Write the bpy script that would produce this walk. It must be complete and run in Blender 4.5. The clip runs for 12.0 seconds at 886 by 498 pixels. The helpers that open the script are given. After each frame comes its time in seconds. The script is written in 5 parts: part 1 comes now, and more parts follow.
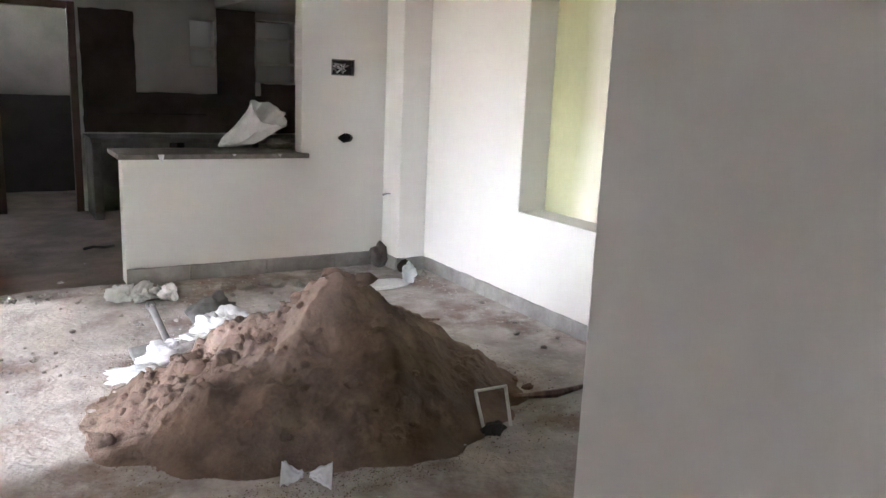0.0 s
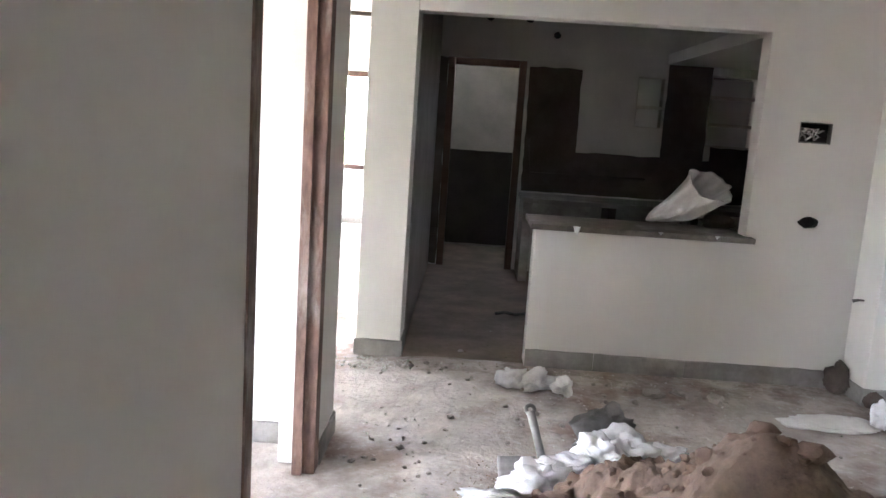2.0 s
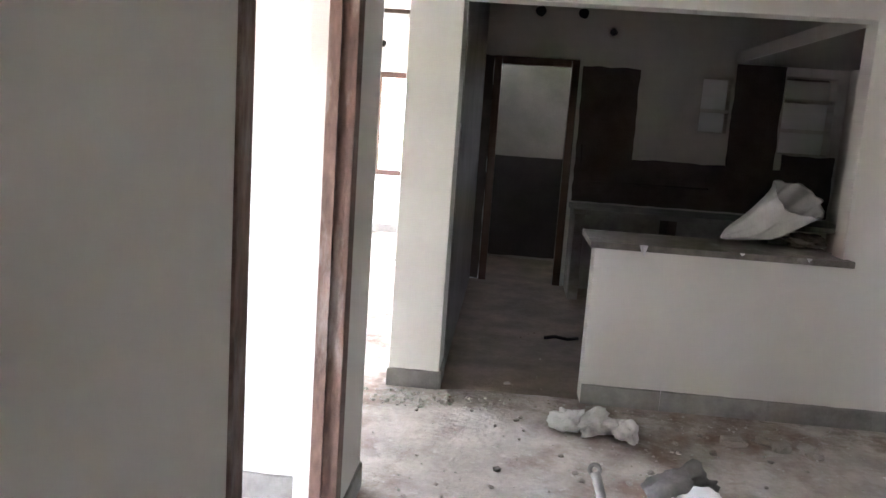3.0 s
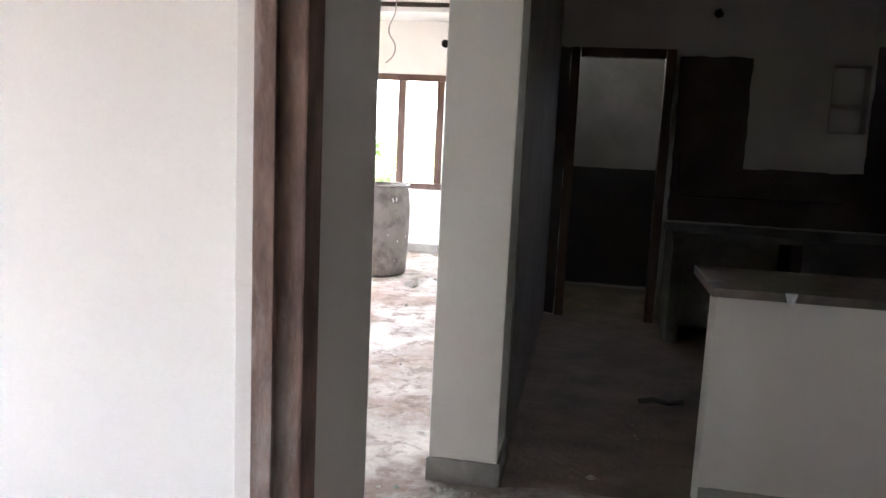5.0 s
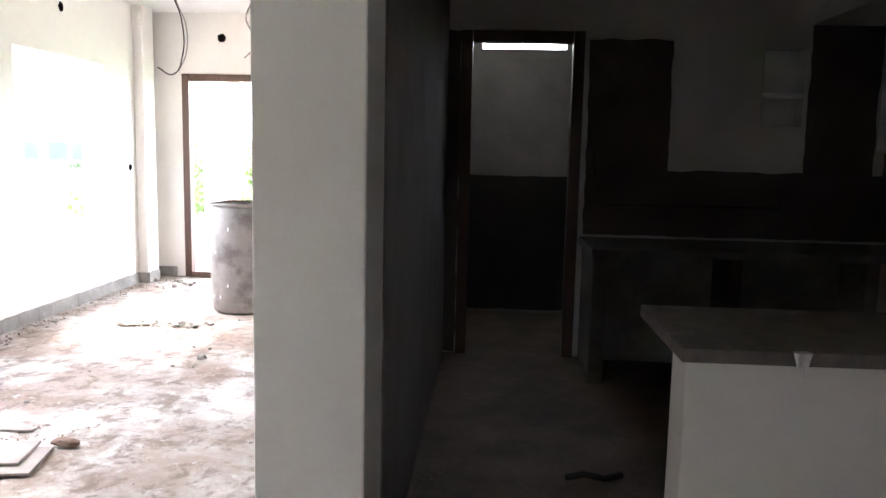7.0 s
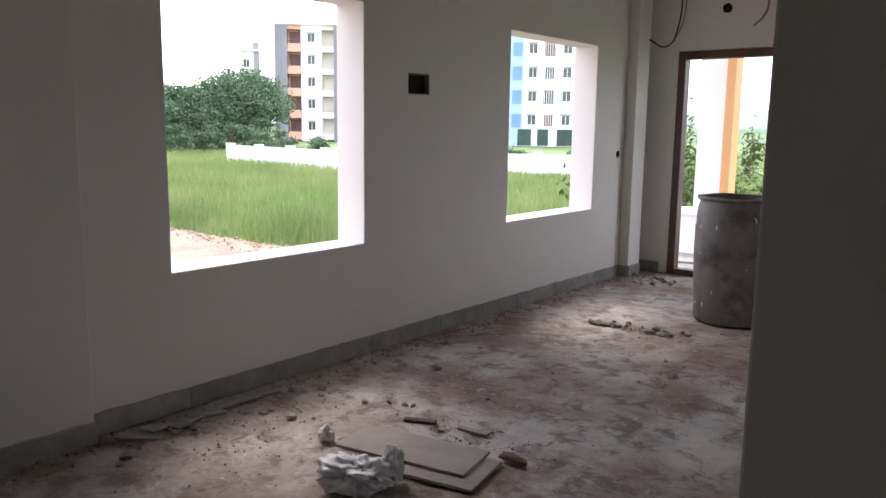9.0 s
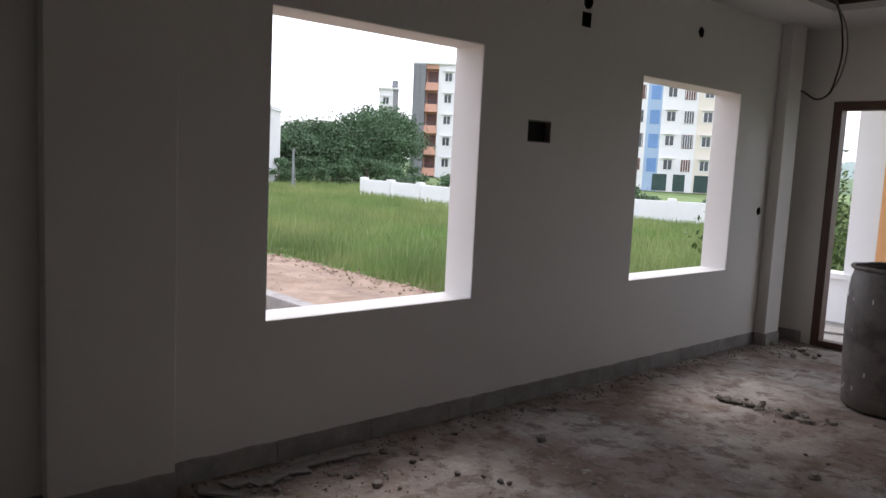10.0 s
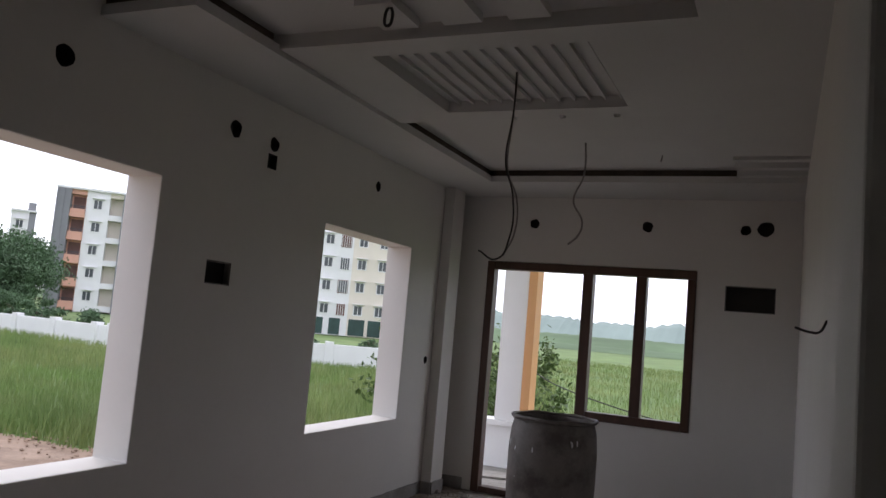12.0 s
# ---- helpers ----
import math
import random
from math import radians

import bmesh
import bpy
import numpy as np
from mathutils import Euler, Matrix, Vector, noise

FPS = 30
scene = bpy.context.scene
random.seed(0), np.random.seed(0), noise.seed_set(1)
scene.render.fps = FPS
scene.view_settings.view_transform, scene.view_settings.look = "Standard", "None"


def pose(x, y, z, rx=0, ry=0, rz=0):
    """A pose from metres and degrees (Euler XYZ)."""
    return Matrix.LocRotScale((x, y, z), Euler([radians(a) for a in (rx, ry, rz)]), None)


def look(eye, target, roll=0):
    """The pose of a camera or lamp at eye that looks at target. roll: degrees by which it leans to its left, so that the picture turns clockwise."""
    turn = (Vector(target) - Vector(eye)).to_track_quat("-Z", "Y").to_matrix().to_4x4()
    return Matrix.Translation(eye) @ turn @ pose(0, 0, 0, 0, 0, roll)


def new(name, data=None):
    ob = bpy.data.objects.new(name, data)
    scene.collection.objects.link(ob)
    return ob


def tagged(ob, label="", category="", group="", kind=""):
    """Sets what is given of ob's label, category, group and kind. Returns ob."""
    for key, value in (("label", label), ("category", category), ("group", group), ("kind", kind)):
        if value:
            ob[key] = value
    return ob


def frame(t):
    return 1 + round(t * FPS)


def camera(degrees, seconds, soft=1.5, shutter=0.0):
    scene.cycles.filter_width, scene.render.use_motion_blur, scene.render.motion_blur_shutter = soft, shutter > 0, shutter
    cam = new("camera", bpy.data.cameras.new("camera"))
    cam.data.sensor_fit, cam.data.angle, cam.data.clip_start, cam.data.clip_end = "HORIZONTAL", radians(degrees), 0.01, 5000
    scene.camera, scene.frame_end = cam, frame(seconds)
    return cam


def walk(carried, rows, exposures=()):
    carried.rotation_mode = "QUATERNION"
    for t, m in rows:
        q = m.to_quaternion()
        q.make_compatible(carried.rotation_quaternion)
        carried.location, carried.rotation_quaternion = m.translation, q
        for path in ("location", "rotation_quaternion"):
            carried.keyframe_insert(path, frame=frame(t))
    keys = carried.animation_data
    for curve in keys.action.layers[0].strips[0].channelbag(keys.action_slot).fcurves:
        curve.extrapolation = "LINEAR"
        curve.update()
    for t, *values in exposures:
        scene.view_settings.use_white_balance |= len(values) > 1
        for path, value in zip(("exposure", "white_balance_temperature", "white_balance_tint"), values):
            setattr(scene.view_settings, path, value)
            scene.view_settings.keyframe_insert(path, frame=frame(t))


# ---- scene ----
cam = camera(59.4, 12.0)
PATH = [
    (0, (0.584, -0.839, 1.513), (1.591, 0.84, 1.101), 2.5),
    (0.5, (0.713, -0.602, 1.519), (1.552, 1.179, 1.168), 4.7),
    (1, (0.787, -0.381, 1.538), (1.322, 1.527, 1.266), 3.2),
    (1.5, (0.91, -0.134, 1.56), (1.13, 1.831, 1.258), 2.8),
    (2, (0.967, 0.089, 1.556), (0.92, 2.061, 1.226), 3.8),
    (2.5, (0.932, 0.428, 1.56), (0.838, 2.398, 1.228), 4.6),
    (3, (0.91, 0.683, 1.534), (0.761, 2.651, 1.211), 4.0),
    (3.2, (0.904, 0.828, 1.534), (0.662, 2.785, 1.204), 3.6),
    (5, (0.899, 1.889, 1.49), (0.547, 3.834, 1.188), 2.7),
    (5.5, (0.987, 2.215, 1.506), (0.645, 4.164, 1.21), 2.2),
    (6, (0.997, 2.48, 1.481), (0.821, 4.451, 1.192), 3.0),
    (6.5, (0.941, 2.803, 1.466), (0.898, 4.786, 1.207), 2.8),
    (6.7, (0.934, 2.908, 1.442), (0.883, 4.891, 1.187), 2.3),
    (8.3, (0.753, 3.656, 1.379), (-0.109, 5.439, 1.097), 1.1),
    (8.5, (0.72, 3.715, 1.392), (-0.267, 5.429, 1.095), 2.2),
    (9, (0.664, 3.81, 1.398), (-0.567, 5.355, 1.087), 0.8),
    (9.5, (0.6, 3.958, 1.447), (-0.81, 5.341, 1.134), 0.6),
    (10, (0.525, 4.098, 1.459), (-0.952, 5.428, 1.235), 2.8),
    (10.5, (0.396, 4.177, 1.465), (-0.821, 5.762, 1.39), 4.4),
    (11, (0.302, 4.209, 1.478), (-0.661, 5.96, 1.548), 5.0),
    (11.2, (0.268, 4.207, 1.479), (-0.629, 5.99, 1.603), 5.0),
    (11.5, (0.257, 4.218, 1.483), (-0.589, 6.022, 1.653), 5.1),
    (12, (0.253, 4.22, 1.484), (-0.553, 6.039, 1.679), 5.0),
]
walk(cam, [(t, look(e, g, r)) for t, e, g, r in PATH],
     exposures=[(t, e, 6350 if t < 8 else 6500, 14 if t < 8 else 18) for t, e in ((0, 6.05), (1.0, 6.05), (2.0, 5.7), (3.2, 5.5), (4.8, 4.4), (6.0, 4.55), (6.7, 4.55), (8.3, 1.7), (9.0, 1.35), (9.5, 0.85), (10.5, 0.28), (12, 0.1))])

# ---- world and light ----
world = bpy.data.worlds.new("sky")
scene.world = world
world.use_nodes = True
wn = world.node_tree
sky = wn.nodes.new("ShaderNodeTexSky")
sky.sky_type = 'NISHITA'
sky.sun_disc = False
sky.sun_elevation = radians(52)
sky.sun_rotation = radians(-60)
sky.air_density = 1.0
sky.dust_density = 1.5
sky.ozone_density = 0.6
cloud = wn.nodes.new("ShaderNodeMix")
cloud.data_type = "RGBA"
cloud.inputs[0].default_value = 0.75
cloud.inputs[7].default_value = (11.7, 12.3, 13.6, 1)
wn.links.new(sky.outputs[0], cloud.inputs[6])
wn.links.new(cloud.outputs[2], wn.nodes["Background"].inputs[0])
wn.nodes["Background"].inputs[1].default_value = 0.14
sun = new("sun", bpy.data.lights.new("sun", 'SUN'))
sun.data.energy, sun.data.angle, sun.data.color = 1.0, radians(25), (1, 0.97, 0.92)
sun.matrix_world = look((-30, 17, 45), (0, 0, 0))

# ---- materials ----
def mat(name, base, rough=0.8, metal=0.0, var=0.15, scale=6.0, bump=0.1, fine=60.0, dark=None, dark_scale=1.5, dark_amount=0.0, rand=0.0, island=0.0, stretch=1.0, mark=(0.55, 0.68), bump_dist=0.01):
    """Base colour mottled at two scales, optional stains of a second colour, fine relief."""
    m = bpy.data.materials.new(name)
    m.use_nodes = True
    nt = m.node_tree
    n, l = nt.nodes, nt.links
    b = n["Principled BSDF"]
    b.inputs["Roughness"].default_value = rough
    b.inputs["Metallic"].default_value = metal
    geo = n.new("ShaderNodeTexCoord")
    obj = geo.outputs["Object"]
    if stretch != 1.0:
        mp = n.new("ShaderNodeMapping")
        mp.inputs["Scale"].default_value = (1, 1, stretch)
        l.new(obj, mp.inputs["Vector"])
        obj = mp.outputs[0]

    def nz(sc, det=4.0, rgh=0.6):
        t = n.new("ShaderNodeTexNoise")
        t.inputs["Scale"].default_value, t.inputs["Detail"].default_value, t.inputs["Roughness"].default_value = sc, det, rgh
        l.new(obj, t.inputs["Vector"])
        return t.outputs["Fac"]

    def ramp(fac, p0, p1, c0, c1):
        r = n.new("ShaderNodeValToRGB")
        r.color_ramp.elements[0].position, r.color_ramp.elements[1].position = p0, p1
        r.color_ramp.elements[0].color, r.color_ramp.elements[1].color = (*c0, 1), (*c1, 1)
        l.new(fac, r.inputs[0])
        return r.outputs[0]

    def mixc(fac, a, bb, mode="MIX"):
        x = n.new("ShaderNodeMix")
        x.data_type, x.blend_type = "RGBA", mode
        if isinstance(fac, float):
            x.inputs[0].default_value = fac
        else:
            l.new(fac, x.inputs[0])
        l.new(a, x.inputs[6])
        l.new(bb, x.inputs[7])
        return x.outputs[2]

    lo = tuple(max(0.0, c * (1 - var)) for c in base)
    hi = tuple(min(1.0, c * (1 + var)) for c in base)
    col = ramp(nz(scale), 0.3, 0.7, lo, hi)
    fin = ramp(nz(fine, 3), 0.3, 0.7, (1 - var * 0.6,) * 3, (1, 1, 1))
    col = mixc(1.0, col, fin, "MULTIPLY")
    if dark is not None:
        r = ramp(nz(dark_scale, 8, 0.65), mark[0], mark[1], (0, 0, 0), (dark_amount,) * 3)
        d = n.new("ShaderNodeRGB")
        d.outputs[0].default_value = (*dark, 1)
        col = mixc(r, col, d.outputs[0])
    if rand:
        oi = n.new("ShaderNodeObjectInfo")
        col = mixc(1.0, col, ramp(oi.outputs["Random"], 0, 1, (1 - rand,) * 3, (1, 1, 1)), "MULTIPLY")
    if island:
        gi = n.new("ShaderNodeNewGeometry")
        col = mixc(1.0, col, ramp(gi.outputs["Random Per Island"], 0, 1, (1 - island, 1 - island * 0.8, 1 - island), (1, 1, 1)), "MULTIPLY")
    l.new(col, b.inputs["Base Color"])
    if bump:
        bp = n.new("ShaderNodeBump")
        bp.inputs["Strength"].default_value, bp.inputs["Distance"].default_value = bump, bump_dist
        add = n.new("ShaderNodeMath")
        add.operation = "ADD"
        l.new(nz(fine, 6), add.inputs[0])
        l.new(nz(scale * 1.7, 4), add.inputs[1])
        l.new(add.outputs[0], bp.inputs["Height"])
        l.new(bp.outputs[0], b.inputs["Normal"])
    return m


M_WALL = mat("painted_plaster", (0.74, 0.72, 0.68), 0.65, var=0.025, scale=1.2, bump=0.06, fine=35)
M_WHITE = mat("fresh_white_paint", (0.86, 0.86, 0.85), 0.55, var=0.02, scale=2, bump=0.05, fine=50)
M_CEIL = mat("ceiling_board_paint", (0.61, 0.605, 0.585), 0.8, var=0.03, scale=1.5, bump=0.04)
M_COVE_SHADE = mat("cove_shade_brown", (0.10, 0.075, 0.06), 0.9, var=0.3, scale=5)
M_CEMENT = mat("raw_cement", (0.36, 0.345, 0.32), 0.92, var=0.22, scale=5, bump=0.35, fine=45, dark=(0.2, 0.18, 0.16), dark_scale=4, dark_amount=0.6, rand=0.15)
M_FLOOR = mat("rough_cement_floor", (0.50, 0.46, 0.42), 0.9, var=0.25, scale=2.6, bump=0.6, fine=26, dark=(0.22, 0.155, 0.12), dark_scale=1.6, dark_amount=0.85, mark=(0.49, 0.62), bump_dist=0.02)
M_RENDER = mat("dark_cement_render", (0.12, 0.097, 0.082), 0.95, var=0.25, scale=4, bump=0.3)
M_WOOD = mat("frame_wood", (0.20, 0.122, 0.095), 0.6, var=0.4, scale=22, bump=0.25, dark=(0.46, 0.42, 0.39), dark_scale=6, dark_amount=0.65, mark=(0.55, 0.68), stretch=0.3)
M_FRAME = mat("window_wood", (0.10, 0.05, 0.034), 0.5, var=0.25, scale=14, bump=0.15, stretch=0.12)
M_GRANITE = mat("dusty_granite", (0.16, 0.138, 0.122), 0.55, var=0.3, scale=14, bump=0.1, dark=(0.42, 0.395, 0.37), dark_scale=3, dark_amount=0.75)
M_PLASTER = mat("grey_brown_plaster", (0.25, 0.225, 0.21), 0.95, var=0.18, scale=2.5, bump=0.25)
M_DADO = mat("dark_dado", (0.028, 0.024, 0.022), 0.9, var=0.3, scale=4, bump=0.3)
M_PUTTY = mat("kitchen_putty", (0.68, 0.65, 0.605), 0.8, var=0.1, scale=1.5, bump=0.08)
# brown mud, with the shade of the kitchen darkened into the colour
M_MUD = mat("shaded_kitchen_mud", (0.235, 0.18, 0.145), 0.95, var=0.25, scale=3, bump=0.5, fine=30, dark=(0.11, 0.085, 0.07), dark_scale=2.0, dark_amount=0.7, mark=(0.45, 0.65))
M_BLACK = mat("near_black", (0.02, 0.017, 0.015), 0.7, var=0.2)
M_SAND = mat("red_sand", (0.215, 0.148, 0.112), 0.97, var=0.3, scale=6, bump=0.55, fine=55, dark=(0.125, 0.082, 0.06), dark_scale=1.3, dark_amount=0.8, mark=(0.47, 0.62), bump_dist=0.02)
M_PLASTIC = mat("white_poly_sheet", (0.68, 0.68, 0.69), 0.4, var=0.06, scale=10, bump=0.15)
M_SACK = mat("woven_white_sack", (0.72, 0.71, 0.69), 0.6, var=0.08, scale=20, bump=0.3, fine=140)
M_DRUM = mat("grimy_drum", (0.195, 0.174, 0.155), 0.55, var=0.2, scale=5, bump=0.12, dark=(0.075, 0.06, 0.052), dark_scale=4.0, dark_amount=0.8, mark=(0.5, 0.64))
M_IRON = mat("dusty_iron", (0.22, 0.21, 0.2), 0.6, 0.5, var=0.25, scale=12, bump=0.2)
M_GRASS = mat("grass_ground", (0.135, 0.215, 0.06), 0.9, var=0.3, scale=0.25, bump=0.2, fine=3.0, dark=(0.18, 0.215, 0.07), dark_scale=0.12, dark_amount=0.6)
M_BLADE = mat("grass_blade", (0.20, 0.295, 0.085), 0.75, var=0.3, scale=0.4, bump=0, island=0.32, dark=(0.36, 0.37, 0.15), dark_scale=0.22, dark_amount=0.75, mark=(0.42, 0.62))
M_DIRT = mat("dirt_road", (0.34, 0.245, 0.18), 0.95, var=0.28, scale=1.6, bump=0.7, fine=14, dark=(0.20, 0.135, 0.09), dark_scale=1.3, dark_amount=0.7, mark=(0.5, 0.65), bump_dist=0.05)
M_LEAF = mat("leaf", (0.105, 0.185, 0.09), 0.7, var=0.4, scale=0.35, bump=0, island=0.4)
M_LEAF_NEAR = mat("shrub_leaf", (0.14, 0.21, 0.06), 0.5, var=0.35, scale=3, bump=0, island=0.45)
M_BARK = mat("bark", (0.13, 0.1, 0.075), 0.9, var=0.3, scale=8, bump=0.5)
M_ORANGE = mat("orange_paint", (0.80, 0.42, 0.18), 0.6, var=0.04, scale=2, bump=0.04)
M_CORAL = mat("coral_paint", (0.66, 0.36, 0.27), 0.7, var=0.05, scale=1, bump=0)
M_GREY = mat("grey_facade", (0.25, 0.255, 0.27), 0.7, var=0.08, scale=0.5, bump=0)
M_BLUE = mat("blue_facade", (0.36, 0.48, 0.64), 0.7, var=0.06, scale=0.5, bump=0)
M_BLUE_DEEP = mat("blue_shutter", (0.15, 0.29, 0.55), 0.6, var=0.1, scale=0.5, bump=0)
M_SHUTTER = mat("red_brown_shutter", (0.16, 0.075, 0.06), 0.6, var=0.3, scale=0.6, bump=0)
M_GARAGE = mat("dark_green_opening", (0.03, 0.07, 0.06), 0.6, var=0.3, scale=0.6, bump=0)
M_CREAM = mat("cream_facade", (0.72, 0.66, 0.57), 0.7, var=0.05, scale=0.5, bump=0)
M_FWHITE = mat("white_facade", (0.78, 0.78, 0.78), 0.7, var=0.05, scale=0.5, bump=0)
M_GLASSY = mat("window_dark", (0.08, 0.09, 0.1), 0.25, var=0.2, scale=0.4, bump=0)
M_GREEN = mat("green_wall_paint", (0.55, 0.55, 0.33), 0.7, var=0.08, scale=2.5, bump=0.1)
nt = M_GREEN.node_tree
tc = nt.nodes.new("ShaderNodeTexCoord")
sp = nt.nodes.new("ShaderNodeSeparateXYZ")
nt.links.new(tc.outputs["Object"], sp.inputs[0])
nz1 = nt.nodes.new("ShaderNodeTexNoise")
nz1.inputs["Scale"].default_value = 3.0
ad = nt.nodes.new("ShaderNodeMath")
ad.operation = "MULTIPLY_ADD"
ad.inputs[1].default_value = 0.25
nt.links.new(nz1.outputs["Fac"], ad.inputs[0])
nt.links.new(sp.outputs["Y"], ad.inputs[2])
edge = nt.nodes.new("ShaderNodeMapRange")
edge.inputs["From Min"].default_value, edge.inputs["From Max"].default_value = 3.10, 3.26
nt.links.new(ad.outputs[0], edge.inputs["Value"])
mx = nt.nodes.new("ShaderNodeMix")
mx.data_type = "RGBA"
mx.inputs[6].default_value = (0.80, 0.76, 0.64, 1)
bsdf = nt.nodes["Principled BSDF"]
nt.links.new(bsdf.inputs["Base Color"].links[0].from_socket, mx.inputs[7])
nt.links.new(edge.outputs[0], mx.inputs[0])
nt.links.new(mx.outputs[2], bsdf.inputs["Base Color"])
M_WIRE = mat("cable", (0.3, 0.28, 0.26), 0.6, var=0.1)
M_WIRE_D = mat("cable_dark", (0.05, 0.045, 0.04), 0.6, var=0.1)
# air haze over the far ridge is mixed into this colour
M_HILL = mat("hazy_hill", (0.25, 0.32, 0.29), 1.0, var=0.12, scale=0.02, bump=0)
M_FIELD = mat("far_field", (0.11, 0.175, 0.085), 1.0, var=0.25, scale=0.03, bump=0)
M_STONE = mat("rubble", (0.42, 0.38, 0.34), 0.95, var=0.25, scale=15, bump=0.4, rand=0.35)
M_CLOD = mat("sand_clod", (0.26, 0.175, 0.135), 0.97, var=0.25, scale=15, bump=0.5, rand=0.3)
M_DIRT_CRUMB = mat("dirt_crumb", (0.26, 0.19, 0.15), 0.97, var=0.3, scale=6, bump=0, island=0.5)
M_PALE_CRUMB = mat("plaster_crumb", (0.58, 0.55, 0.51), 0.95, var=0.2, scale=6, bump=0, island=0.4)
M_SAND_GRAIN = mat("sand_grain", (0.215, 0.148, 0.112), 0.97, var=0.3, scale=6, bump=0, island=0.35)
M_BOARD = mat("dusty_board", (0.33, 0.29, 0.26), 0.85, var=0.15, scale=6, bump=0.15, dark=(0.2, 0.16, 0.13), dark_scale=3, dark_amount=0.5)

# pale cement splashes, and a muddy crust that thickens into the sitting room
nt = M_FLOOR.node_tree
tc = nt.nodes.new("ShaderNodeTexCoord")
bsdf = nt.nodes["Principled BSDF"]
sp = nt.nodes.new("ShaderNodeSeparateXYZ")
nt.links.new(tc.outputs["Object"], sp.inputs[0])
wav = nt.nodes.new("ShaderNodeTexNoise")
wav.inputs["Scale"].default_value, wav.inputs["Detail"].default_value = 0.9, 5.0
nt.links.new(tc.outputs["Object"], wav.inputs["Vector"])
ad = nt.nodes.new("ShaderNodeMath")
ad.operation = "MULTIPLY_ADD"
ad.inputs[1].default_value = 1.8
nt.links.new(wav.outputs["Fac"], ad.inputs[0])
nt.links.new(sp.outputs["Y"], ad.inputs[2])
mud = nt.nodes.new("ShaderNodeMapRange")
mud.inputs["From Min"].default_value, mud.inputs["From Max"].default_value, mud.inputs["To Min"].default_value = 5.2, 6.6, 0.3
nt.links.new(ad.outputs[0], mud.inputs["Value"])
for sc, p0, p1, colr, amount, muddy in ((2.4, 0.54, 0.66, (0.58, 0.56, 0.53), 0.75, False), (1.1, 0.44, 0.60, (0.27, 0.195, 0.155), 0.75, True), (6.5, 0.50, 0.60, (0.15, 0.108, 0.086), 0.75, True), (17.0, 0.60, 0.67, (0.60, 0.58, 0.55), 0.6, False)):
    nz1 = nt.nodes.new("ShaderNodeTexNoise")
    nz1.inputs["Scale"].default_value, nz1.inputs["Detail"].default_value, nz1.inputs["Roughness"].default_value, nz1.inputs["Distortion"].default_value = sc, 9.0, 0.68, 0.4
    nt.links.new(tc.outputs["Object"], nz1.inputs["Vector"])
    mr = nt.nodes.new("ShaderNodeMapRange")
    mr.inputs["From Min"].default_value, mr.inputs["From Max"].default_value, mr.inputs["To Max"].default_value = p0, p1, amount
    nt.links.new(nz1.outputs["Fac"], mr.inputs["Value"])
    fac = mr.outputs[0]
    if muddy:
        mm = nt.nodes.new("ShaderNodeMath")
        mm.operation = "MULTIPLY"
        nt.links.new(fac, mm.inputs[0])
        nt.links.new(mud.outputs[0], mm.inputs[1])
        fac = mm.outputs[0]
    mx = nt.nodes.new("ShaderNodeMix")
    mx.data_type = "RGBA"
    mx.inputs[7].default_value = (*colr, 1)
    nt.links.new(fac, mx.inputs[0])
    nt.links.new(bsdf.inputs["Base Color"].links[0].from_socket, mx.inputs[6])
    nt.links.new(mx.outputs[2], bsdf.inputs["Base Color"])


# ---- mesh helpers ----
def obj_from(bm, name, material, smooth=False):
    me = bpy.data.meshes.new(name)
    bmesh.ops.recalc_face_normals(bm, faces=bm.faces)
    bm.to_mesh(me)
    bm.free()
    me.materials.append(material)
    if smooth:
        me.shade_smooth()
    return new(name, me)


def part(name, bm, material, parent=None, label="", smooth=False):
    ob = obj_from(bm, name, material, smooth)
    if parent is not None:
        ob.parent = parent
    if label:
        ob["label"] = label
    return ob


def thing(name, at, label, category, group="", kind=""):
    e = new(name)
    e.empty_display_size = 0.1
    e.location = at
    return tagged(e, label, category, group, kind)


def box(bm, x0, y0, z0, x1, y1, z1, bev=0.0):
    v = [bm.verts.new(p) for p in ((x0, y0, z0), (x1, y0, z0), (x1, y1, z0), (x0, y1, z0), (x0, y0, z1), (x1, y0, z1), (x1, y1, z1), (x0, y1, z1))]
    fs = [bm.faces.new([v[i] for i in f]) for f in ((3, 2, 1, 0), (4, 5, 6, 7), (0, 1, 5, 4), (1, 2, 6, 5), (2, 3, 7, 6), (3, 0, 4, 7))]
    if bev:
        es = list({e for f in fs for e in f.edges})
        bmesh.ops.bevel(bm, geom=es, offset=bev, segments=2, affect='EDGES', profile=0.6)
    return bm


def boxed(*a, bev=0.0):
    return box(bmesh.new(), *a, bev=bev)


def tube(bm, pts, r, sides=8):
    """A tube along points; r one radius or one for each point."""
    rings = []
    pts = [Vector(p) for p in pts]
    for i, p in enumerate(pts):
        d = (pts[min(i + 1, len(pts) - 1)] - pts[max(i - 1, 0)]).normalized()
        a = d.cross(Vector((0.3, 0.2, 1) if abs(d.z) < 0.9 else (1, 0.1, 0))).normalized()
        b = d.cross(a)
        rr = r[i] if isinstance(r, (list, tuple)) else r
        rings.append([bm.verts.new(p + rr * (math.cos(k * math.tau / sides) * a + math.sin(k * math.tau / sides) * b)) for k in range(sides)])
    for q, w in zip(rings, rings[1:]):
        for k in range(sides):
            bm.faces.new((q[k], q[(k + 1) % sides], w[(k + 1) % sides], w[k]))
    bm.faces.new(rings[0][::-1])
    bm.faces.new(rings[-1])
    return bm


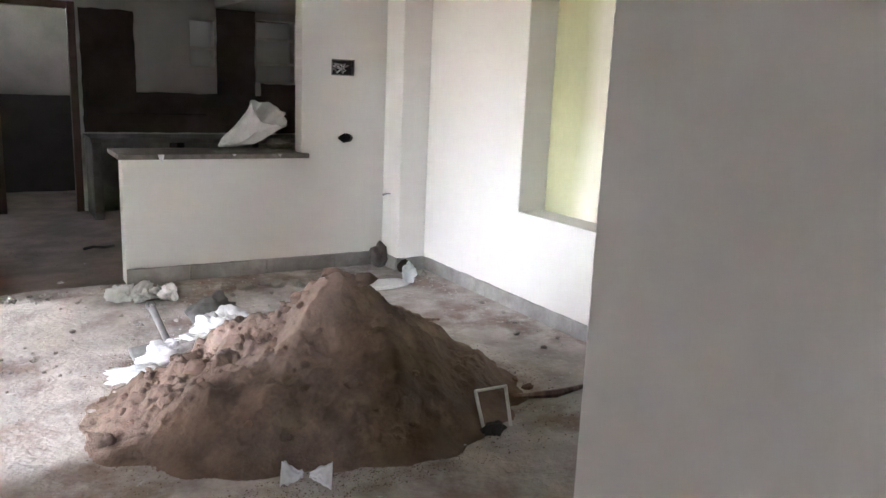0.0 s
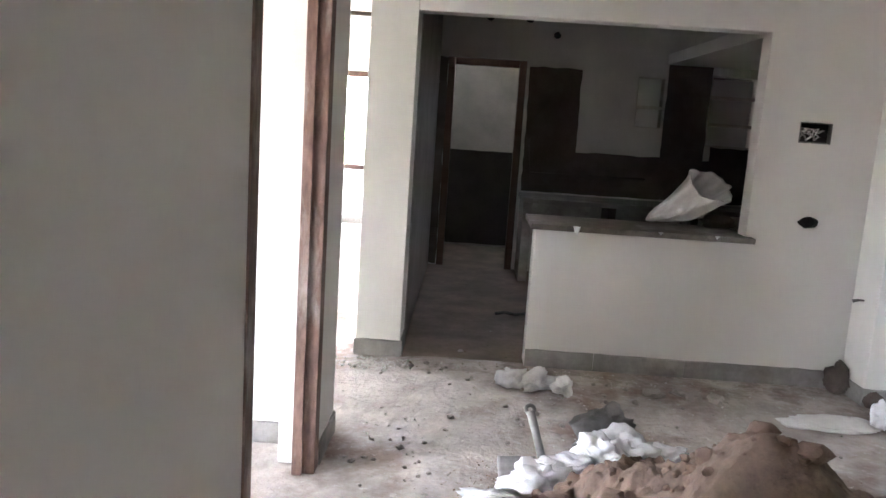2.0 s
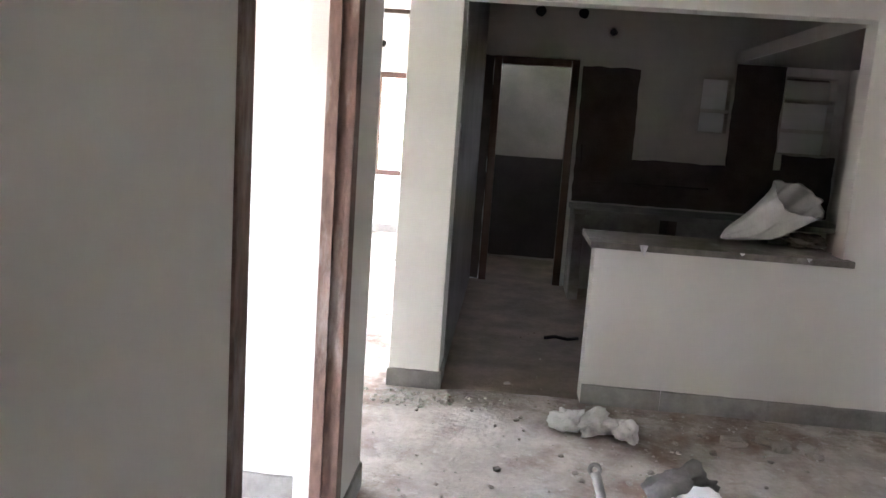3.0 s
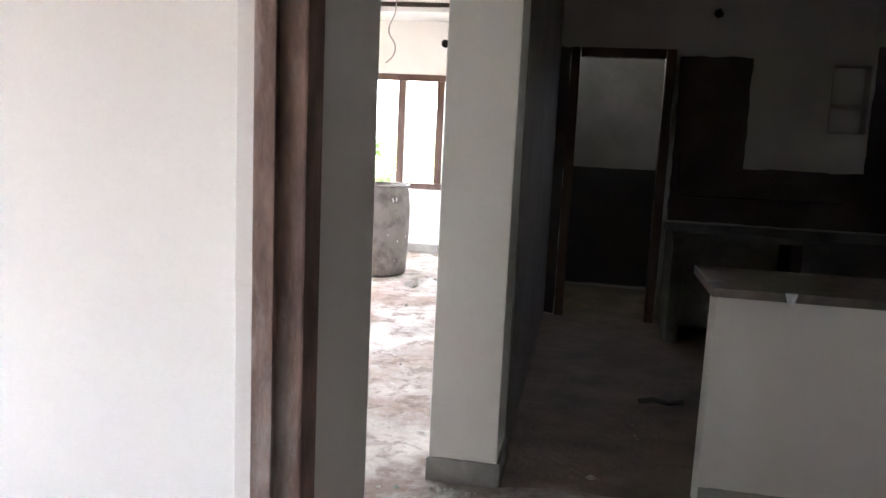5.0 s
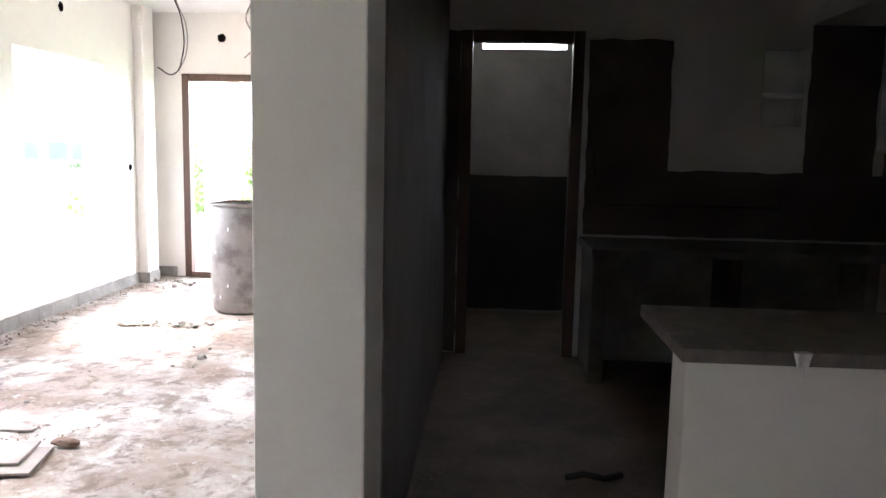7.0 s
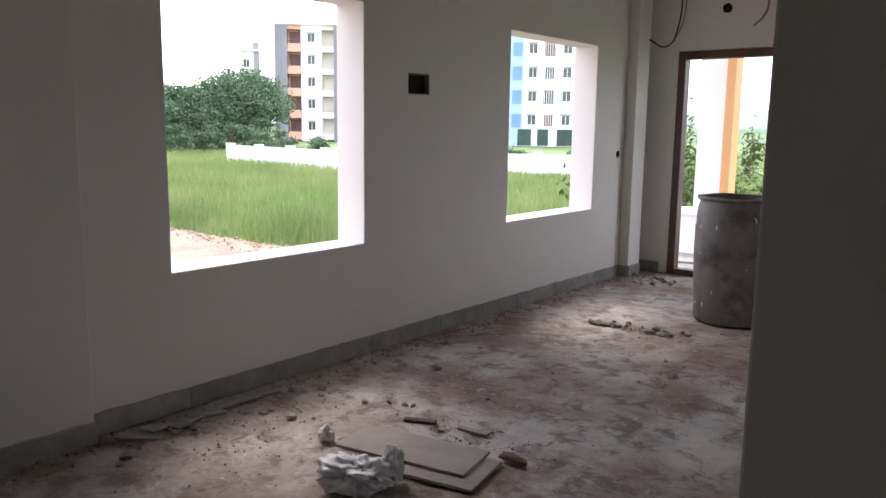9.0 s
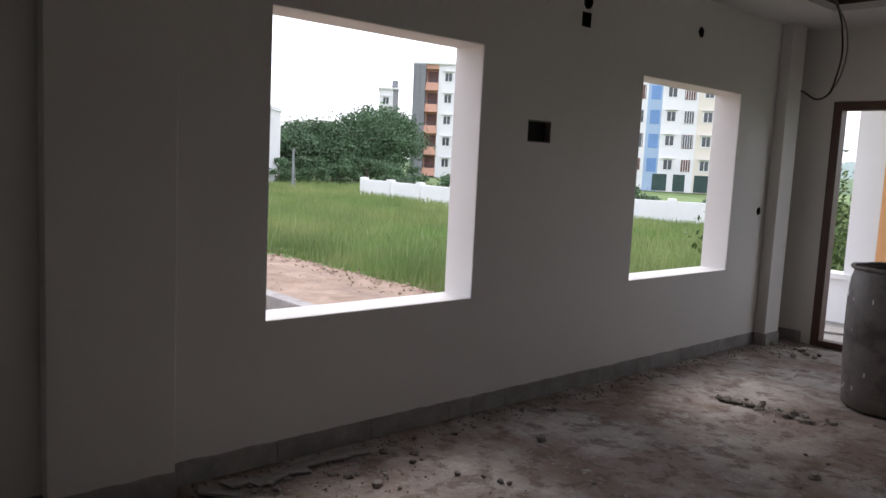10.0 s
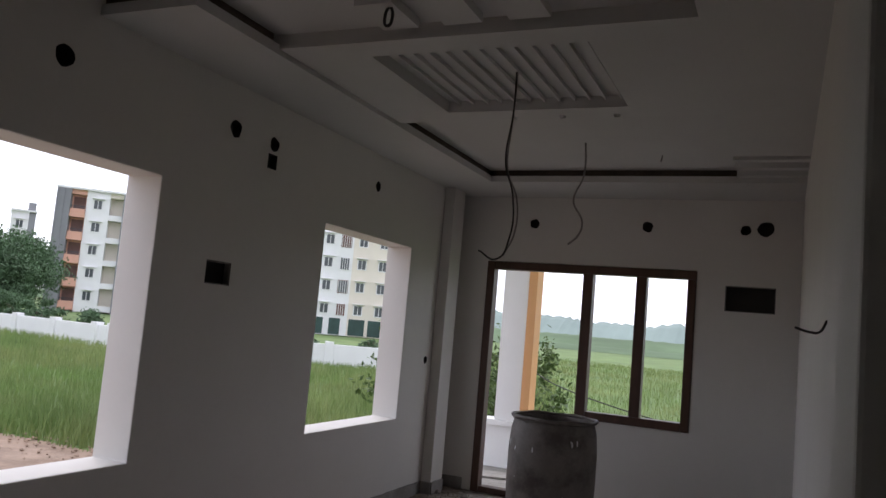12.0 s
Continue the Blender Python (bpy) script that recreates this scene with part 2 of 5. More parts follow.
def wall(name, axis, a0, a1, u0, u1, z0, z1, material, openings=(), label="", category="wall"):
    """A solid wall whose thickness lies along axis from a0 to a1, along the other axis from u0 to u1, with openings (u, u, z, z) through it."""
    us = sorted({u0, u1, *[o[0] for o in openings], *[o[1] for o in openings]})
    zs = sorted({z0, z1, *[o[2] for o in openings], *[o[3] for o in openings]})
    us, zs = [u for u in us if u0 <= u <= u1], [z for z in zs if z0 <= z <= z1]

    def solid(i, j):
        if not (0 <= i < len(us) - 1 and 0 <= j < len(zs) - 1):
            return False
        cu, cz = (us[i] + us[i + 1]) / 2, (zs[j] + zs[j + 1]) / 2
        return not any(o[0] < cu < o[1] and o[2] < cz < o[3] for o in openings)

    bm = bmesh.new()
    vs = {}

    def v(a, i, j):
        k = (a, i, j)
        if k not in vs:
            vs[k] = bm.verts.new((a, us[i], zs[j]) if axis == "x" else (us[i], a, zs[j]))
        return vs[k]

    for i in range(len(us) - 1):
        for j in range(len(zs) - 1):
            if not solid(i, j):
                continue
            for a in (a0, a1):
                bm.faces.new((v(a, i, j), v(a, i + 1, j), v(a, i + 1, j + 1), v(a, i, j + 1)))
            for di, dj, p, q in ((-1, 0, (i, j), (i, j + 1)), (1, 0, (i + 1, j), (i + 1, j + 1)), (0, -1, (i, j), (i + 1, j)), (0, 1, (i, j + 1), (i + 1, j + 1))):
                if not solid(i + di, j + dj):
                    bm.faces.new((v(a0, *p), v(a0, *q), v(a1, *q), v(a1, *p)))
    ob = obj_from(bm, name, material)
    bv = ob.modifiers.new("bevel", 'BEVEL')
    bv.width, bv.segments, bv.limit_method = 0.006, 2, 'ANGLE'
    return tagged(ob, label or "white painted plaster wall over raw cement base", category, kind="structure")


def skirting(p0, p1, out, h=0.10, seed=0, thick=0.012):
    """A raw cement strip along a wall's foot with an uneven top, in blocks with narrow joints."""
    p0, p1 = Vector((*p0, 0)), Vector((*p1, 0))
    d = p1 - p0
    ln = d.length
    d.normalize()
    o = Vector((*out, 0))
    rng = random.Random(seed)
    base = tagged(new("baseboard"), "raw grey cement skirting band along the wall", "skirting", kind="structure")
    s = 0.0
    while s < ln - 1e-4:
        e = min(ln, s + rng.uniform(0.42, 0.62))
        if ln - e < 0.2:
            e = ln
        bm = bmesh.new()
        k = max(2, int((e - s) / 0.035))
        rows = []
        for i in range(k + 1):
            q = p0 + d * (s + 0.002 + (e - s - 0.004) * i / k)
            t = h + 0.006 * noise.noise(q * 9 + Vector((seed, 0, 0))) + 0.004 * noise.noise(q * 40)
            th = thick + 0.003 * noise.noise(q * 11)
            rows.append([bm.verts.new(c) for c in (q - o * 0.004, q + o * th, q + o * th + Vector((0, 0, t * 0.5)), q + o * (th - 0.001) + Vector((0, 0, t - 0.006)), q + o * (th - 0.007) + Vector((0, 0, t)), q - o * 0.004 + Vector((0, 0, t)))])
        for a, b in zip(rows, rows[1:]):
            for j in range(6):
                bm.faces.new((a[j], b[j], b[(j + 1) % 6], a[(j + 1) % 6]))
        bm.faces.new(rows[0])
        bm.faces.new(rows[-1][::-1])
        part("cement_block", bm, M_CEMENT, base)
        s = e
    return base


# ---- large structure ----
TOP = 2.95


def floor_sheet():
    bm = bmesh.new()
    nx, ny = 110, 230
    x0, x1, y0, y1 = -2.85, 4.2, -3.2, 11.33
    g = [[None] * (ny + 1) for _ in range(nx + 1)]
    for i in range(nx + 1):
        for j in range(ny + 1):
            p = Vector((x0 + (x1 - x0) * i / nx, y0 + (y1 - y0) * j / ny, 0))
            p.z = 0.004 * noise.noise(p * 1.7) + 0.004 * noise.noise(p * 7) - 0.004
            g[i][j] = bm.verts.new(p)
    for i in range(nx):
        for j in range(ny):
            bm.faces.new((g[i][j], g[i + 1][j], g[i + 1][j + 1], g[i][j + 1]))
    return tagged(obj_from(bm, "floor", M_FLOOR, True), "dusty stained rough cement floor, not yet tiled", "floor", kind="structure")


def carve(ob, cutters):
    """Cuts rough recesses into a wall; near-black inner faces stand in for their shade."""
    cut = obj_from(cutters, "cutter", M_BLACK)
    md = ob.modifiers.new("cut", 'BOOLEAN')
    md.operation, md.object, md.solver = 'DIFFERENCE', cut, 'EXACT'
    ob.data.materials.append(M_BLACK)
    dg = bpy.context.evaluated_depsgraph_get()
    me = bpy.data.meshes.new_from_object(ob.evaluated_get(dg))
    ob.modifiers.clear()
    ob.data = me
    bpy.data.objects.remove(cut)
    return ob


def rough_hole(bm, c, r, axis, depth, seed, squash=1.0):
    """A rough round hole's cutter, from the wall face inward; depth has the sign of the way in."""
    rng = random.Random(seed)
    ring = []
    n = 14
    rad = [r * rng.uniform(0.9, 1.1) for _ in range(n)]
    for s in (-0.02 if depth > 0 else 0.02, depth):
        row = []
        for k in range(n):
            a = k * math.tau / n
            u, w = rad[k] * math.cos(a), rad[k] * squash * math.sin(a)
            row.append(bm.verts.new((c[0] + s, c[1] + u, c[2] + w) if axis == "x" else (c[0] + u, c[1] + s, c[2] + w)))
        ring.append(row)
    for k in range(n):
        bm.faces.new((ring[0][k], ring[0][(k + 1) % n], ring[1][(k + 1) % n], ring[1][k]))
    bm.faces.new(ring[0][::-1])
    bm.faces.new(ring[1])


floor_sheet()
tagged(obj_from(boxed(-2.84, -3.19, -0.75, 4.19, 11.32, -0.02), "plinth", M_CEMENT), "grey cement plinth under the house", "plinth", kind="structure")

def kitchen_floor():
    bm = bmesh.new()
    nx, ny = 60, 80
    g = []
    for i in range(nx + 1):
        row = []
        for j in range(ny + 1):
            p = Vector((0.612 + 3.38 * i / nx, 5.02 + 4.77 * j / ny, 0))
            e = 0.10 * noise.noise(Vector((p.x * 3, 1, 0))) if j == 0 else 0
            p.z = 0.003 + 0.004 * noise.noise(p * 3) + 0.003 * noise.noise(p * 11) - (0.012 if j == 0 else 0)
            p.y += e
            row.append(bm.verts.new(p))
        g.append(row)
    for i in range(nx):
        for j in range(ny):
            bm.faces.new((g[i][j], g[i + 1][j], g[i + 1][j + 1], g[i][j + 1]))
    tagged(obj_from(bm, "floor_kitchen", M_MUD, True), "muddy unfinished kitchen floor with the kitchen's shade in its colour", "floor", kind="structure")


kitchen_floor()
wall("wall_hall", "x", 0.215, 0.393, -3.0, 3.72, 0, TOP, M_WALL, [(2.13, 3.32, 0, 2.2)])
wall("wall_bedroom", "y", 3.53, 3.72, -2.62, 0.215, 0, TOP, M_WALL)
wall("wall_foyer", "x", 1.60, 1.83, -3.0, 0.285, 0, TOP, M_WALL)
wall("wall_foyer_front", "y", 0.055, 0.285, 1.83, 3.725, 0, TOP, M_WALL)
# unseen wall; its narrow slit is added to let fill light into the foyer
wall("wall_entry", "y", -3.2, -3.0, -2.85, 1.83, 0, TOP, M_WALL, [(0.945, 1.055, 0, 2.2)])
wall("wall_side", "x", 3.725, 3.955, 0.055, 5.15, 0, TOP, M_WALL, [(1.75, 3.42, 0.69, 2.11)], "white wall with a deep recessed panel")
w_k = wall("wall_kitchen_front", "y", 5.0, 5.15, 0.61, 3.725, 0, TOP, M_WALL, [(0.61, 1.425, 0, 2.2), (1.425, 2.75, 0.91, 2.2)], "white half wall and wide opening to the kitchen")
wall("column_corner", "x", 3.47, 3.722, 4.70, 4.998, 0, TOP, M_WALL, label="white plastered column in the room corner", category="column")
w_pil = wall("column_pillar", "x", 0.315, 0.609, 5.0, 5.3, 0, TOP, M_WALL, label="white plastered pillar between kitchen and sitting room", category="column")
wall("wall_partition", "x", 0.38, 0.61, 5.3, 11.10, 0, TOP, M_WALL)
w_kb = wall("wall_kitchen_back", "y", 8.36, 8.56, 0.61, 4.2, 0, TOP, M_PUTTY, [(0.70, 1.515, 0, 2.2), (2.68, 2.945, 1.61, 2.11), (3.44, 3.90, 1.46, 2.17)], "kitchen wall, painted patches over dark cement render")
wall("wall_kitchen_side", "x", 4.0, 4.2, 5.15, 8.36, 0, TOP, M_PUTTY)
wall("wall_kitchen_return", "y", 5.0, 5.15, 3.955, 4.2, 0, TOP, M_WALL)
w_a = wall("wall_sitting", "x", -2.85, -2.62, -3.0, 11.33, 0, TOP, M_WALL, [(5.857, 7.163, 0.69, 2.107), (8.705, 10.058, 0.69, 2.107), (0.9, 2.3, 0.69, 2.107)], "white wall with unglazed square window openings")
wall("column_sitting", "x", -2.618, -2.54, 4.90, 5.40, 0, 2.78, M_WALL, label="shallow white column on the wall", category="column")
wall("column_far", "x", -2.618, -2.52, 10.65, 10.90, 0, 2.78, M_WALL, label="shallow white column near the room corner", category="column")
w_b = wall("wall_far", "y", 11.10, 11.33, -2.62, 0.61, 0, TOP, M_WALL, [(-2.315, -1.35, 0, 2.13), (-1.35, -0.425, 0.77, 2.13)], "white end wall with a door and window opening")
wall("wall_utility", "y", 9.8, 9.95, 0.61, 4.2, 0, TOP, M_PLASTER, [(0.815, 1.53, 2.262, 2.62)], "utility wall with a narrow gap under the roof")
wall("wall_utility_side", "x", 4.0, 4.2, 8.56, 9.8, 0, TOP, M_PLASTER)
wall("wall_niche_back", "x", 3.957, 4.15, 1.6, 3.6, 0.5, 2.3, M_GREEN, label="yellow green and cream painted back of the recess")

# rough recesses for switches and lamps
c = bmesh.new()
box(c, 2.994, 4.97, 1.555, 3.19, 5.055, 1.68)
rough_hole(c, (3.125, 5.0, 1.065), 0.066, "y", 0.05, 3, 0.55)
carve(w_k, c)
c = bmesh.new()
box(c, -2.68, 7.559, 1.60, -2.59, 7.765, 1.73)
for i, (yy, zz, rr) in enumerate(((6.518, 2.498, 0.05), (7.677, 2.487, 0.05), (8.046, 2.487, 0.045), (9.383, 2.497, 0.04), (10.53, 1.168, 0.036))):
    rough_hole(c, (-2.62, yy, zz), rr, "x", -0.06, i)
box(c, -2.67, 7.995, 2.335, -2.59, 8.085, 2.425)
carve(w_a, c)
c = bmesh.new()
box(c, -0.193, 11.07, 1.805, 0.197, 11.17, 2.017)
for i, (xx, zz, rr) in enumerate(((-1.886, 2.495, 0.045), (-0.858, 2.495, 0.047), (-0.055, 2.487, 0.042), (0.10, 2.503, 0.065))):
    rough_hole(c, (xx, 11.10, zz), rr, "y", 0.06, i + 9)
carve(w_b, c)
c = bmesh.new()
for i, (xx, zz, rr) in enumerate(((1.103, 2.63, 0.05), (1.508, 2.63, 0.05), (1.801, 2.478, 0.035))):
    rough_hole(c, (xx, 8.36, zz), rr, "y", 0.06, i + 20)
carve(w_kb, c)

# dark render left bare for kitchen tiles, with ragged borders
def render_patch(x0, x1, z0, z1, y, seed, material=None, label="bare dark cement render on the kitchen wall"):
    bm = bmesh.new()
    pts = []
    n = 26
    for k in range(n):
        pts.append((x0 + (x1 - x0) * k / n, z0))
    for k in range(n):
        pts.append((x1, z0 + (z1 - z0) * k / n))
    for k in range(n):
        pts.append((x1 - (x1 - x0) * k / n, z1))
    for k in range(n):
        pts.append((x0, z1 - (z1 - z0) * k / n))
    f, b = [], []
    for x, z in pts:
        dx, dz = 0.014 * noise.noise(Vector((x * 8, z * 8, seed))), 0.014 * noise.noise(Vector((x * 8, z * 8, seed + 7)))
        f.append(bm.verts.new((x + dx, y - 0.008, z + dz)))
        b.append(bm.verts.new((x + dx, y + 0.004, z + dz)))
    bm.faces.new(f)
    for k in range(len(f)):
        bm.faces.new((f[k], f[(k + 1) % len(f)], b[(k + 1) % len(f)], b[k]))
    return tagged(obj_from(bm, "wall_render", material or M_RENDER), label, "wall", kind="structure")


render_patch(1.55, 2.09, 1.268, 2.15, 8.36, 1)
render_patch(1.55, 3.97, 0.86, 1.30, 8.36, 2)
render_patch(2.975, 3.42, 1.268, 2.26, 8.36, 3)
render_patch(3.49, 3.97, 1.268, 1.44, 8.36, 5)
render_patch(0.64, 3.9, 0.03, 1.2, 9.8, 4, M_DADO, "near black dado on the utility wall")
# dark strip added to cover the pale wall margin left of the door
render_patch(0.612, 0.70, 0.015, 2.2, 8.36, 6)

# thin grey brown sheet added over the white partition to darken its kitchen face
bm = boxed(0.606, 5.31, 0.0, 0.616, 8.355, TOP - 0.005)
tagged(obj_from(bm, "wall_render", M_PLASTER), "grey brown layer added over the kitchen side wall", "wall", kind="structure")


def slab(name, label, *b, material=None, bev=0.003, category="shelf"):
    return tagged(obj_from(boxed(*b, bev=bev), name, material or M_WALL), label, category, kind="structure")


slab("wall_niche_back", "white back of a small wall niche", 2.62, 8.50, 1.6, 2.98, 8.555, 2.13, material=M_WHITE, category="wall")
slab("wall_niche_back", "white back of a wall niche", 3.42, 8.52, 1.44, 3.92, 8.556, 2.15, material=M_WHITE, category="wall")
slab("niche_shelf", "thin slab shelf in a wall niche", 2.682, 8.365, 1.795, 2.943, 8.498, 1.825)
for zz in (1.66, 1.94):
    slab("niche_shelf", "thin slab shelf in a wall niche", 3.442, 8.365, zz, 3.898, 8.518, zz + 0.03)
slab("loft_slab", "white edged concrete loft slab over the kitchen", 2.955, 5.155, 2.255, 3.998, 8.355, 2.36, category="loft")

# skirting
k = 0
for p0, p1, out in (((1.427, 5.0), (3.47, 5.0), (0, -1)), ((0.305, 5.0), (0.61, 5.0), (0, -1)), ((0.61, 5.0), (0.61, 5.3), (1, 0)), ((0.315, 5.3), (0.315, 5.0), (-1, 0)),
                    ((3.47, 4.988), (3.47, 4.70), (-1, 0)), ((3.46, 4.70), (3.725, 4.70), (0, -1)), ((3.725, 4.688), (3.725, 0.29), (-1, 0)),
                    ((0.393, 3.33), (0.393, 3.72), (1, 0)), ((0.393, -1.0), (0.393, 2.12), (1, 0)), ((0.40, 3.72), (-2.6, 3.72), (0, 1)), ((0.19, 3.53), (-2.6, 3.53), (0, -1)),
                    ((-2.62, 5.412), (-2.62, 10.638), (1, 0)), ((-2.54, 4.9), (-2.54, 5.4), (1, 0)), ((-2.62, 3.71), (-2.62, 4.888), (1, 0)), ((-2.52, 10.65), (-2.52, 10.90), (1, 0)), ((-2.62, 10.91), (-2.62, 11.09), (1, 0)),
                    ((-2.61, 11.10), (-2.40, 11.10), (0, -1)), ((-1.30, 11.10), (0.37, 11.10), (0, -1)), ((0.38, 5.31), (0.38, 11.09), (-1, 0)), ((-2.54, 5.40), (-2.62, 5.40), (0, 1)), ((-2.62, 4.90), (-2.54, 4.90), (0, -1)), ((-2.62, 10.65), (-2.52, 10.65), (0, -1)), ((1.60, 0.285), (1.60, -2.9), (-1, 0))):
    k += 1
    skirting(p0, p1, out, 0.105 if k != 1 else 0.115, k)

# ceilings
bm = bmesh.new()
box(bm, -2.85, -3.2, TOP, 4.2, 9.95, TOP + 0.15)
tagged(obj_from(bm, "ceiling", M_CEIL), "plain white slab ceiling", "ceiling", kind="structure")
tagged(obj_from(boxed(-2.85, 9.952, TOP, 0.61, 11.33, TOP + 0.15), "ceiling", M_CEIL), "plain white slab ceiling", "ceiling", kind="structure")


def false_ceiling():
    z0, z1 = 2.768, 2.79
    bm = bmesh.new()
    box(bm, -2.62, 6.67, 2.74, -2.075, 11.10, z1 + 0.001)
    box(bm, -2.075, 10.36, 2.74, 0.38, 11.10, z1 + 0.001)
    # cross panel round the slatted recess
    box(bm, -2.074, 7.27, z0, -1.65, 8.62, z1)
    box(bm, -0.57, 7.27, z0, 0.38, 8.62, z1)
    box(bm, -1.65, 7.27, z0, -0.57, 7.45, z1)
    box(bm, -1.65, 8.42, z0, -0.57, 8.62, z1)
    box(bm, -1.66, 7.44, 2.835, -0.56, 8.43, 2.85)
    for b in ((-1.66, 7.44, -1.65, 8.43), (-0.57, 7.44, -0.56, 8.43), (-1.65, 7.44, -0.57, 7.45), (-1.65, 8.42, -0.57, 8.43)):
        box(bm, b[0], b[1], z1, b[2], b[3], 2.835)
    box(bm, -2.12, 7.276, z1, 0.38, 7.29, 2.9)
    for i in range(12):
        x = -1.578 + i * 0.088
        box(bm, x - 0.007, 7.452, 2.812, x + 0.007, 8.418, 2.834)
    box(bm, -0.095, 8.62, z0, 0.38, 9.62, z1)
    # stepped strips
    for i in range(4):
        box(bm, -0.095, 9.62 + i * 0.21, 2.83, 0.38, 9.62 + i * 0.21 + 0.21, 2.85)
    for i in range(3):
        box(bm, -0.095, 9.70 + i * 0.25, z0 - 0.004, 0.38, 9.78 + i * 0.25, 2.829)
    # near tray and the three boxes under it
    box(bm, -2.40, 3.73, 2.842, -0.085, 7.275, 2.858)
    for i in range(3):
        box(bm, -1.47 + i * 0.305, 6.95, 2.80, -1.29 + i * 0.305, 7.225, 2.841)
    box(bm, -0.095, 4.2, z0, 0.38, 7.27, z1)
    box(bm, -2.2, 8.6, 2.845, 0.37, 10.6, 2.93)
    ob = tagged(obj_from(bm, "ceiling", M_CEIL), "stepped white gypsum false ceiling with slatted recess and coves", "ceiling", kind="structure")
    # dark brown strips put the shade of the cove slots into colour
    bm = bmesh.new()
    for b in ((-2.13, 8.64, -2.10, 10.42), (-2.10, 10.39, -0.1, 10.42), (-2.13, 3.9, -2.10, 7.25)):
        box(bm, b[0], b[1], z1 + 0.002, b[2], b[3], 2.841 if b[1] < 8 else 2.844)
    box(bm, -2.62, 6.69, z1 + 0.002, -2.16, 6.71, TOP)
    tagged(obj_from(bm, "ceiling_cove", M_COVE_SHADE), "dark strips painted as the shade inside the ceiling cove", "ceiling", kind="structure")
    return ob


false_ceiling()

# ---- balcony ----
slab("balcony_floor", "pale dusty balcony floor", -3.4, 11.335, -0.16, 1.2, 12.75, -0.015, material=M_CEMENT, category="balcony")
slab("balcony_parapet", "low white balcony parapet with a ledge", -3.4, 12.55, -0.014, 1.2, 12.75, 0.44, material=M_WHITE, category="parapet")
slab("balcony_coping", "white coping on the balcony parapet", -3.42, 12.50, 0.442, 1.22, 12.80, 0.50, material=M_WHITE, category="parapet")
col = thing("balcony_column", (-2.45, 12.6, 0.5), "white square balcony column with an orange painted side strip", "column", kind="structure")
for nm, b, m in (("shaft", (-0.19, -0.05, 0.002, 0.10, 0.18, 2.6), M_WHITE), ("orange_strip", (0.102, -0.06, 0.002, 0.20, 0.17, 2.6), M_ORANGE)):
    part(nm, boxed(*b, bev=0.006), m, col)
slab("balcony_ceiling", "white balcony slab overhead", -3.4, 11.335, 3.1, 1.2, 13.0, 3.25, material=M_WHITE, category="ceiling")
tile = obj_from(boxed(-0.2, -0.15, 0, 0.2, 0.15, 0.02, bev=0.003), "loose_tile", M_CEMENT)
tile.location, tile.rotation_euler = (-2.45, 12.0, -0.013), (0, 0, 0.3)
tagged(tile, "loose pale tile lying on the balcony floor", "tile")


# ---- doors and windows ----
def put_parts(parent, specs, at=None):
    """Box parts given in world metres under a thing."""
    o = parent.location
    for nm, b, m, bev in specs:
        part(nm, boxed(b[0] - o[0], b[1] - o[1], b[2] - o[2], b[3] - o[0], b[4] - o[1], b[5] - o[2], bev=bev), m, parent)


f = thing("door_1", (0.34, 2.7, 0), "brown teak door frame spotted with paint, no door hung", "door frame", kind="structure")
put_parts(f, [("jamb", (0.302, 3.232, 0.0, 0.398, 3.318, 2.198), M_WOOD, 0.005), ("rebate", (0.302, 3.214, 0.0, 0.345, 3.231, 2.128), M_WOOD, 0.003), ("jamb", (0.302, 2.132, 0.0, 0.398, 2.215, 2.198), M_WOOD, 0.005), ("rebate", (0.302, 2.216, 0.0, 0.345, 2.233, 2.128), M_WOOD, 0.003), ("head", (0.302, 2.217, 2.13, 0.398, 3.230, 2.198), M_WOOD, 0.005)])
f = thing("window_1", (-1.37, 11.15, 0), "dark brown wooden door and window frame without glass", "window frame", kind="structure")
put_parts(f, [("jamb", (-2.313, 11.085, 0.0, -2.24, 11.20, 2.128), M_FRAME, 0.005), ("head", (-2.238, 11.087, 2.055, -0.427, 11.20, 2.128), M_FRAME, 0.005),
              ("post", (-1.395, 11.086, 0.0, -1.305, 11.20, 2.053), M_FRAME, 0.005), ("mullion", (-0.925, 11.088, 0.845, -0.835, 11.20, 2.053), M_FRAME, 0.005),
              ("jamb", (-0.495, 11.086, 0.772, -0.427, 11.20, 2.053), M_FRAME, 0.005), ("window_sill", (-1.303, 11.086, 0.772, -0.497, 11.20, 0.843), M_FRAME, 0.005), ("threshold", (-2.238, 11.088, 0.0, -1.397, 11.20, 0.055), M_FRAME, 0.005)])
f = thing("door_2", (1.09, 8.38, 0), "dark wooden door frame at the back of the kitchen", "door frame", kind="structure")
put_parts(f, [("jamb", (0.702, 8.34, 0.0, 0.775, 8.45, 2.198), M_FRAME, 0.004), ("jamb", (1.44, 8.34, 0.0, 1.513, 8.45, 2.198), M_FRAME, 0.004), ("head", (0.777, 8.342, 2.125, 1.438, 8.45, 2.198), M_FRAME, 0.004)])


